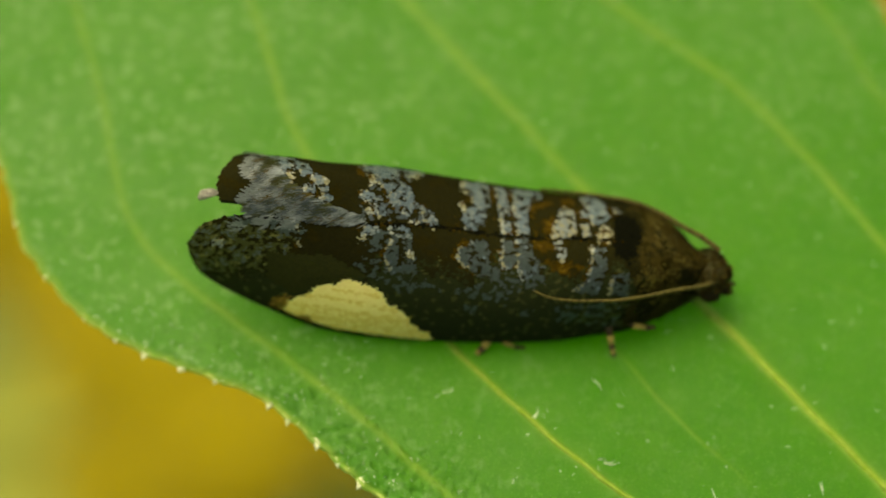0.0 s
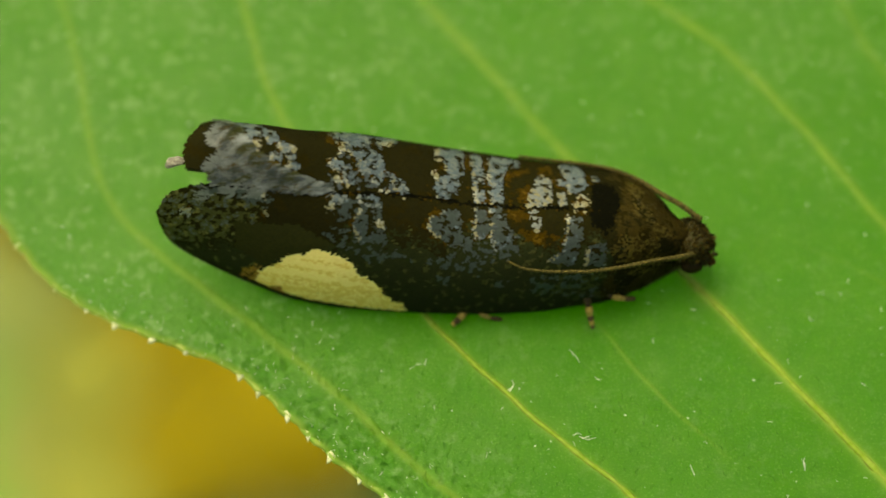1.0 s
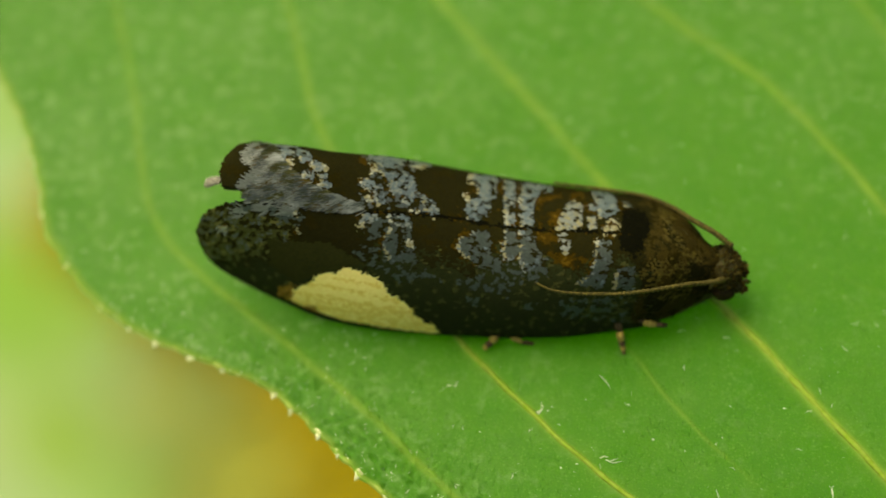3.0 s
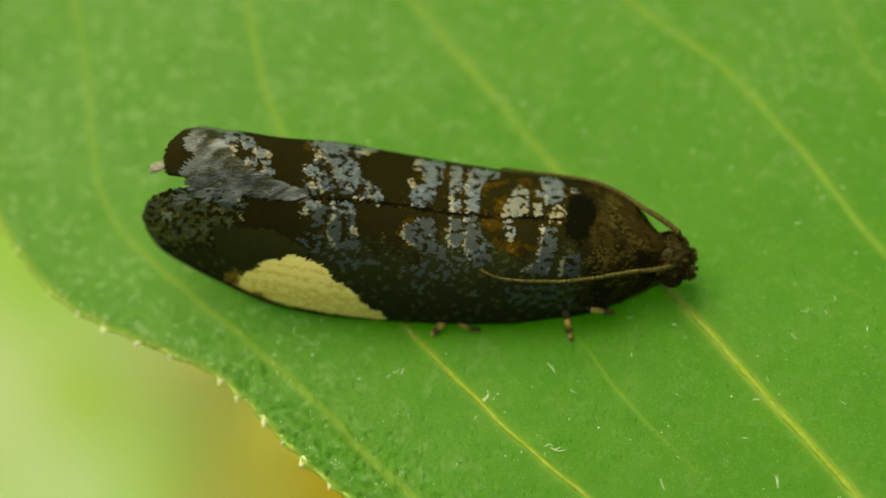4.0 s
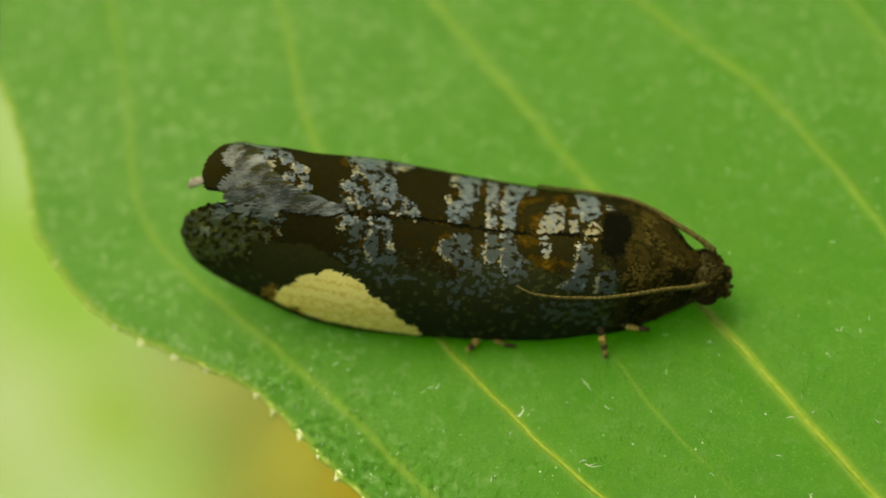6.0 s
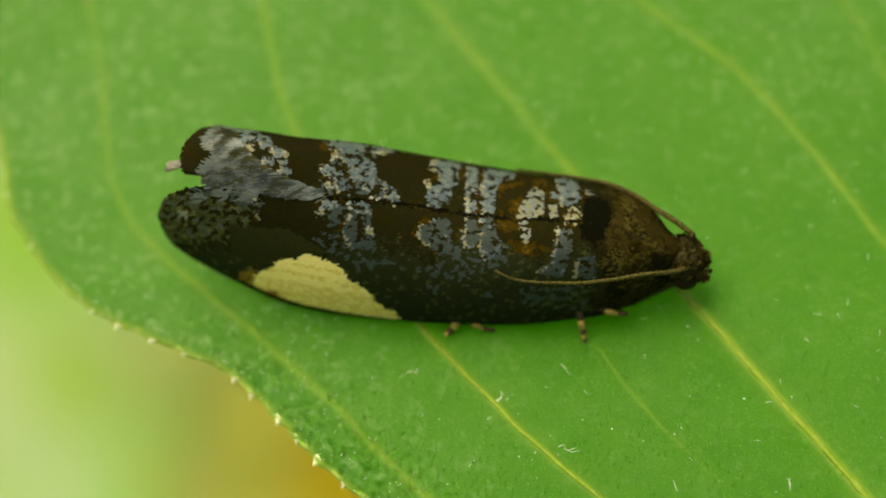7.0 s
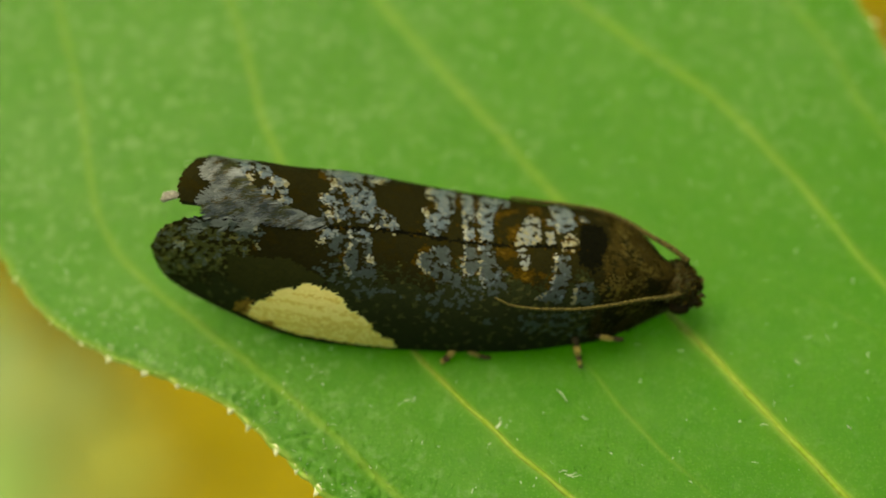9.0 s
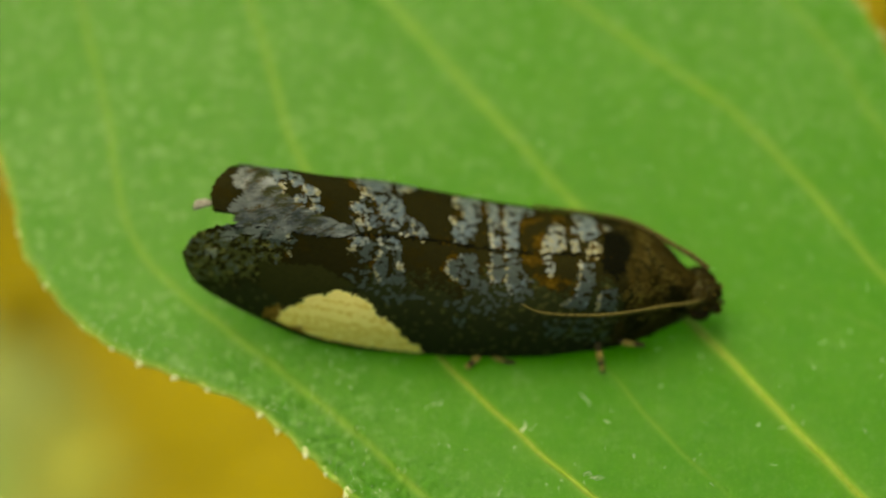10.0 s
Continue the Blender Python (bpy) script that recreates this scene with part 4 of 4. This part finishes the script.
part("abdomen", v, f, BODY, moth, "dark abdomen under the folded wings")

# thorax, head, eyes, palps
nu, nv = 26, 30
xs, ts = np.linspace(2.7, 4.0, nu), np.linspace(-1, 1, nv)
verts = []
for x in xs:
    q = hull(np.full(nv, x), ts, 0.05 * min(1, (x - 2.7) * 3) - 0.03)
    verts += q.tolist()
k = len(verts)
verts += [(x, y, 0.25) for x, y, z in verts]
top = grid(nu, nv)
faces = top + [tuple(i + k for i in f[::-1]) for f in top]
rim = list(range(nv)) + [i * nv + nv - 1 for i in range(1, nu)] + [(nu - 1) * nv + j for j in range(nv - 2, -1, -1)] + [i * nv for i in range(nu - 2, 0, -1)]
faces += [(rim[i], rim[(i + 1) % len(rim)], rim[(i + 1) % len(rim)] + k, rim[i] + k) for i in range(len(rim))]
thorax = part("thorax", verts, faces, BODY, moth, "shaggy dark brown thorax")
rng = np.random.default_rng(21)
n = 9000
x, t = rng.uniform(2.35, 4.0, n), rng.uniform(-0.98, 0.98, n)
keep = (x > 2.62 + 0.12 * np.sin(9 * t) + 0.25 * np.maximum(0, np.abs(t) - 0.55))
x, t = x[keep], t[keep]
n = len(x)
tone = clouds(x, t, 2.6, 3.4, 9.0) + 0.5 * clouds(x, t, 9, 10, 2.0) + rng.normal(0, 0.06, n)
brown = np.where(tone > -0.12, KINDS.index("brown"), KINDS.index("dark"))
brown = np.where(tone > 0.42, KINDS.index("umber"), brown)
brown = np.where((x < 2.84 + 0.05 * np.sin(8 * t)) & (np.abs(t) < 0.35), KINDS.index("dark"), brown)
for cx, ct, size in ((2.69, 0.12, 0.19), (2.61, -0.09, 0.17)):
    brown = np.where(np.hypot(x - cx, (t - ct) * 1.3) + 0.05 * tone < size, KINDS.index("jet"), brown)
for cx, ct, size in ((3.10, 0.36, 0.24), (3.22, 0.05, 0.13), (3.25, -0.36, 0.24), (2.95, -0.42, 0.18), (3.35, -0.66, 0.22), (3.55, -0.15, 0.18), (3.45, 0.42, 0.14)):
    brown = np.where((np.hypot(x - cx, (t - ct) * 1.5) + 0.16 * tone < size) & (rng.random(n) < 0.5), KINDS.index("tan"), brown)
shingle("scales", thorax, x, t, brown, 0.13, 0.050, 0.025, rng, "hair-like brown scales", 0.4)


def fuzz(name, parent, centre, radii, count, length, width, seed, label):
    """Short rough scales standing off a rounded part, swept back from its front."""
    rng = np.random.default_rng(seed)
    d = rng.normal(size=(count, 3))
    d /= np.linalg.norm(d, axis=1, keepdims=True)
    p = np.array(centre) + d * np.array(radii)
    nn = d / np.array(radii)
    nn /= np.linalg.norm(nn, axis=1, keepdims=True)
    way = np.array([0.5, 0, 0.1]) + nn * 0.8 + rng.normal(0, 0.35, (count, 3))
    way /= np.linalg.norm(way, axis=1, keepdims=True)
    side = np.cross(way, nn + 1e-3)
    side /= np.linalg.norm(side, axis=1, keepdims=True) + 1e-9
    L = (length * rng.uniform(0.6, 1.4, count))[:, None]
    rows = [p - side * width * 0.3, p + side * width * 0.3, p + way * L * 0.7 - side * width * 0.5, p + way * L * 0.7 + side * width * 0.5, p + way * L]
    verts = np.stack(rows, 1).reshape(-1, 3)
    faces, slots = [], []
    for i in range(count):
        b = 5 * i
        faces += [(b, b + 1, b + 3, b + 2), (b + 2, b + 3, b + 4)]
        slots += [KINDS.index(rng.choice(["brown", "brown", "brown", "olive", "tan"]))] * 2
    part(name, verts, faces, [SCALES[k] for k in KINDS], parent, label, slots, kind="stuff")


v, f = ball((4.02, -0.08, 0.86), (0.32, 0.39, 0.36))
head = part("head", v, f, BODY, moth, "rough-scaled brown head")
fuzz("scales", head, (4.02, -0.08, 0.86), (0.32, 0.39, 0.36), 1500, 0.055, 0.038, 31, "rough brown scales")
for y, z in ((-0.46, 0.66), (0.30, 0.72)):
    v, f = ball((4.06, y + 0.02, z), (0.19, 0.13, 0.17))
    part("eye", v, f, EYE, head, "dark round eye")
for y in (-0.24, 0.04):
    v, f = tube([(4.14, y, 0.66), (4.30, y - 0.03, 0.68), (4.39, y - 0.05, 0.70)], [0.14, 0.15, 0.07])
    part("palp", v, f, BODY, head)
    fuzz("scales", head, (4.28, y - 0.03, 0.69), (0.16, 0.14, 0.14), 160, 0.08, 0.05, 40 + int(y * 10), "rough brown scales")


# antennae: a tapering whip of many short rings
def antenna(path, label, thick=0.041):
    pts, fx = [], [smooth([(i, p[c]) for i, p in enumerate(path)]) for c in range(3)]
    m = 150
    for i in range(m):
        u = i / (m - 1) * (len(path) - 1)
        pts.append([float(g(u)) for g in fx])
    radii = [thick * (1 - 0.55 * i / m) * (1.0 + 0.28 * (1 if i % 3 else -1)) for i in range(m)]
    v, f = tube(pts, radii, 7)
    part("antenna", v, f, HORN, moth, label)


antenna([(4.12, -0.36, 1.02), (3.8, -0.55, 1.22), (3.25, -0.74, 1.42), (2.69, -0.89, 1.48), (2.14, -0.97, 1.50), (1.67, -0.97, 1.49), (1.2, -0.93, 1.5), (0.86, -0.79, 1.52)], "thin ringed antenna laid along the wing")
far_path = [(4.18, 0.11, 1.3), (3.85, 0.36, 1.36), (3.52, 0.60, 1.32)]
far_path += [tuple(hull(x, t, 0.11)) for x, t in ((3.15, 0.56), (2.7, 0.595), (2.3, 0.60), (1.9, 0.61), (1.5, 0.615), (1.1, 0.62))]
antenna(far_path, "thin ringed antenna laid along the wing", 0.048)


# the curled pale tip of the far wing's fringe
v, f = tube([(-4.52, 0.74, 2.14), (-4.66, 0.76, 2.12), (-4.80, 0.74, 2.08), (-4.86, 0.70, 2.02)], [0.05, 0.095, 0.10, 0.04], 8, 0.5)
part("fringe_tip", v, f, FRINGE, moth, "pale pinkish grey curled fringe")


# legs
def leg(path, radius, label):
    n = len(path) - 1
    top = None
    for i in range(n):
        a, b = Vector(path[i]), Vector(path[i + 1])
        r = radius * (1 - 0.12 * i)
        v, f = tube([a, a.lerp(b, 0.5), b], [r, r * 1.15, r * 0.8], 8)
        mat = LEG if i % 2 == 0 else LEGPALE
        if top is None:
            top = part("leg", v, f, mat, moth, label)
        else:
            part("tarsus", v, f, mat, top)


leg([(2.2, -0.7, 0.5), (2.30, -1.06, 0.32), (2.33, -1.18, 0.2), (2.35, -1.24, 0.13), (2.37, -1.30, 0.08), (2.38, -1.36, 0.05)], 0.07, "dark leg banded with cream")
leg([(0.3, -0.8, 0.4), (0.16, -1.10, 0.16), (0.08, -1.20, 0.08), (0.0, -1.27, 0.06), (-0.05, -1.30, 0.05)], 0.08, "dark leg banded with cream")
leg([(0.5, -0.85, 0.35), (0.42, -1.10, 0.12), (0.62, -1.17, 0.07), (0.82, -1.19, 0.06)], 0.05, "dark leg banded with cream")
leg([(2.4, -0.7, 0.5), (2.7, -0.92, 0.42), (2.92, -0.93, 0.36), (3.1, -0.90, 0.30)], 0.06, "dark leg folded against the body")
leg([(2.2, 1.0, 0.5), (2.3, 1.5, 0.25), (2.3, 1.7, 0.05)], 0.07, "dark leg banded with cream")
leg([(0.2, 1.2, 0.4), (0.1, 1.6, 0.2), (0.1, 1.8, 0.05)], 0.06, "dark leg banded with cream")
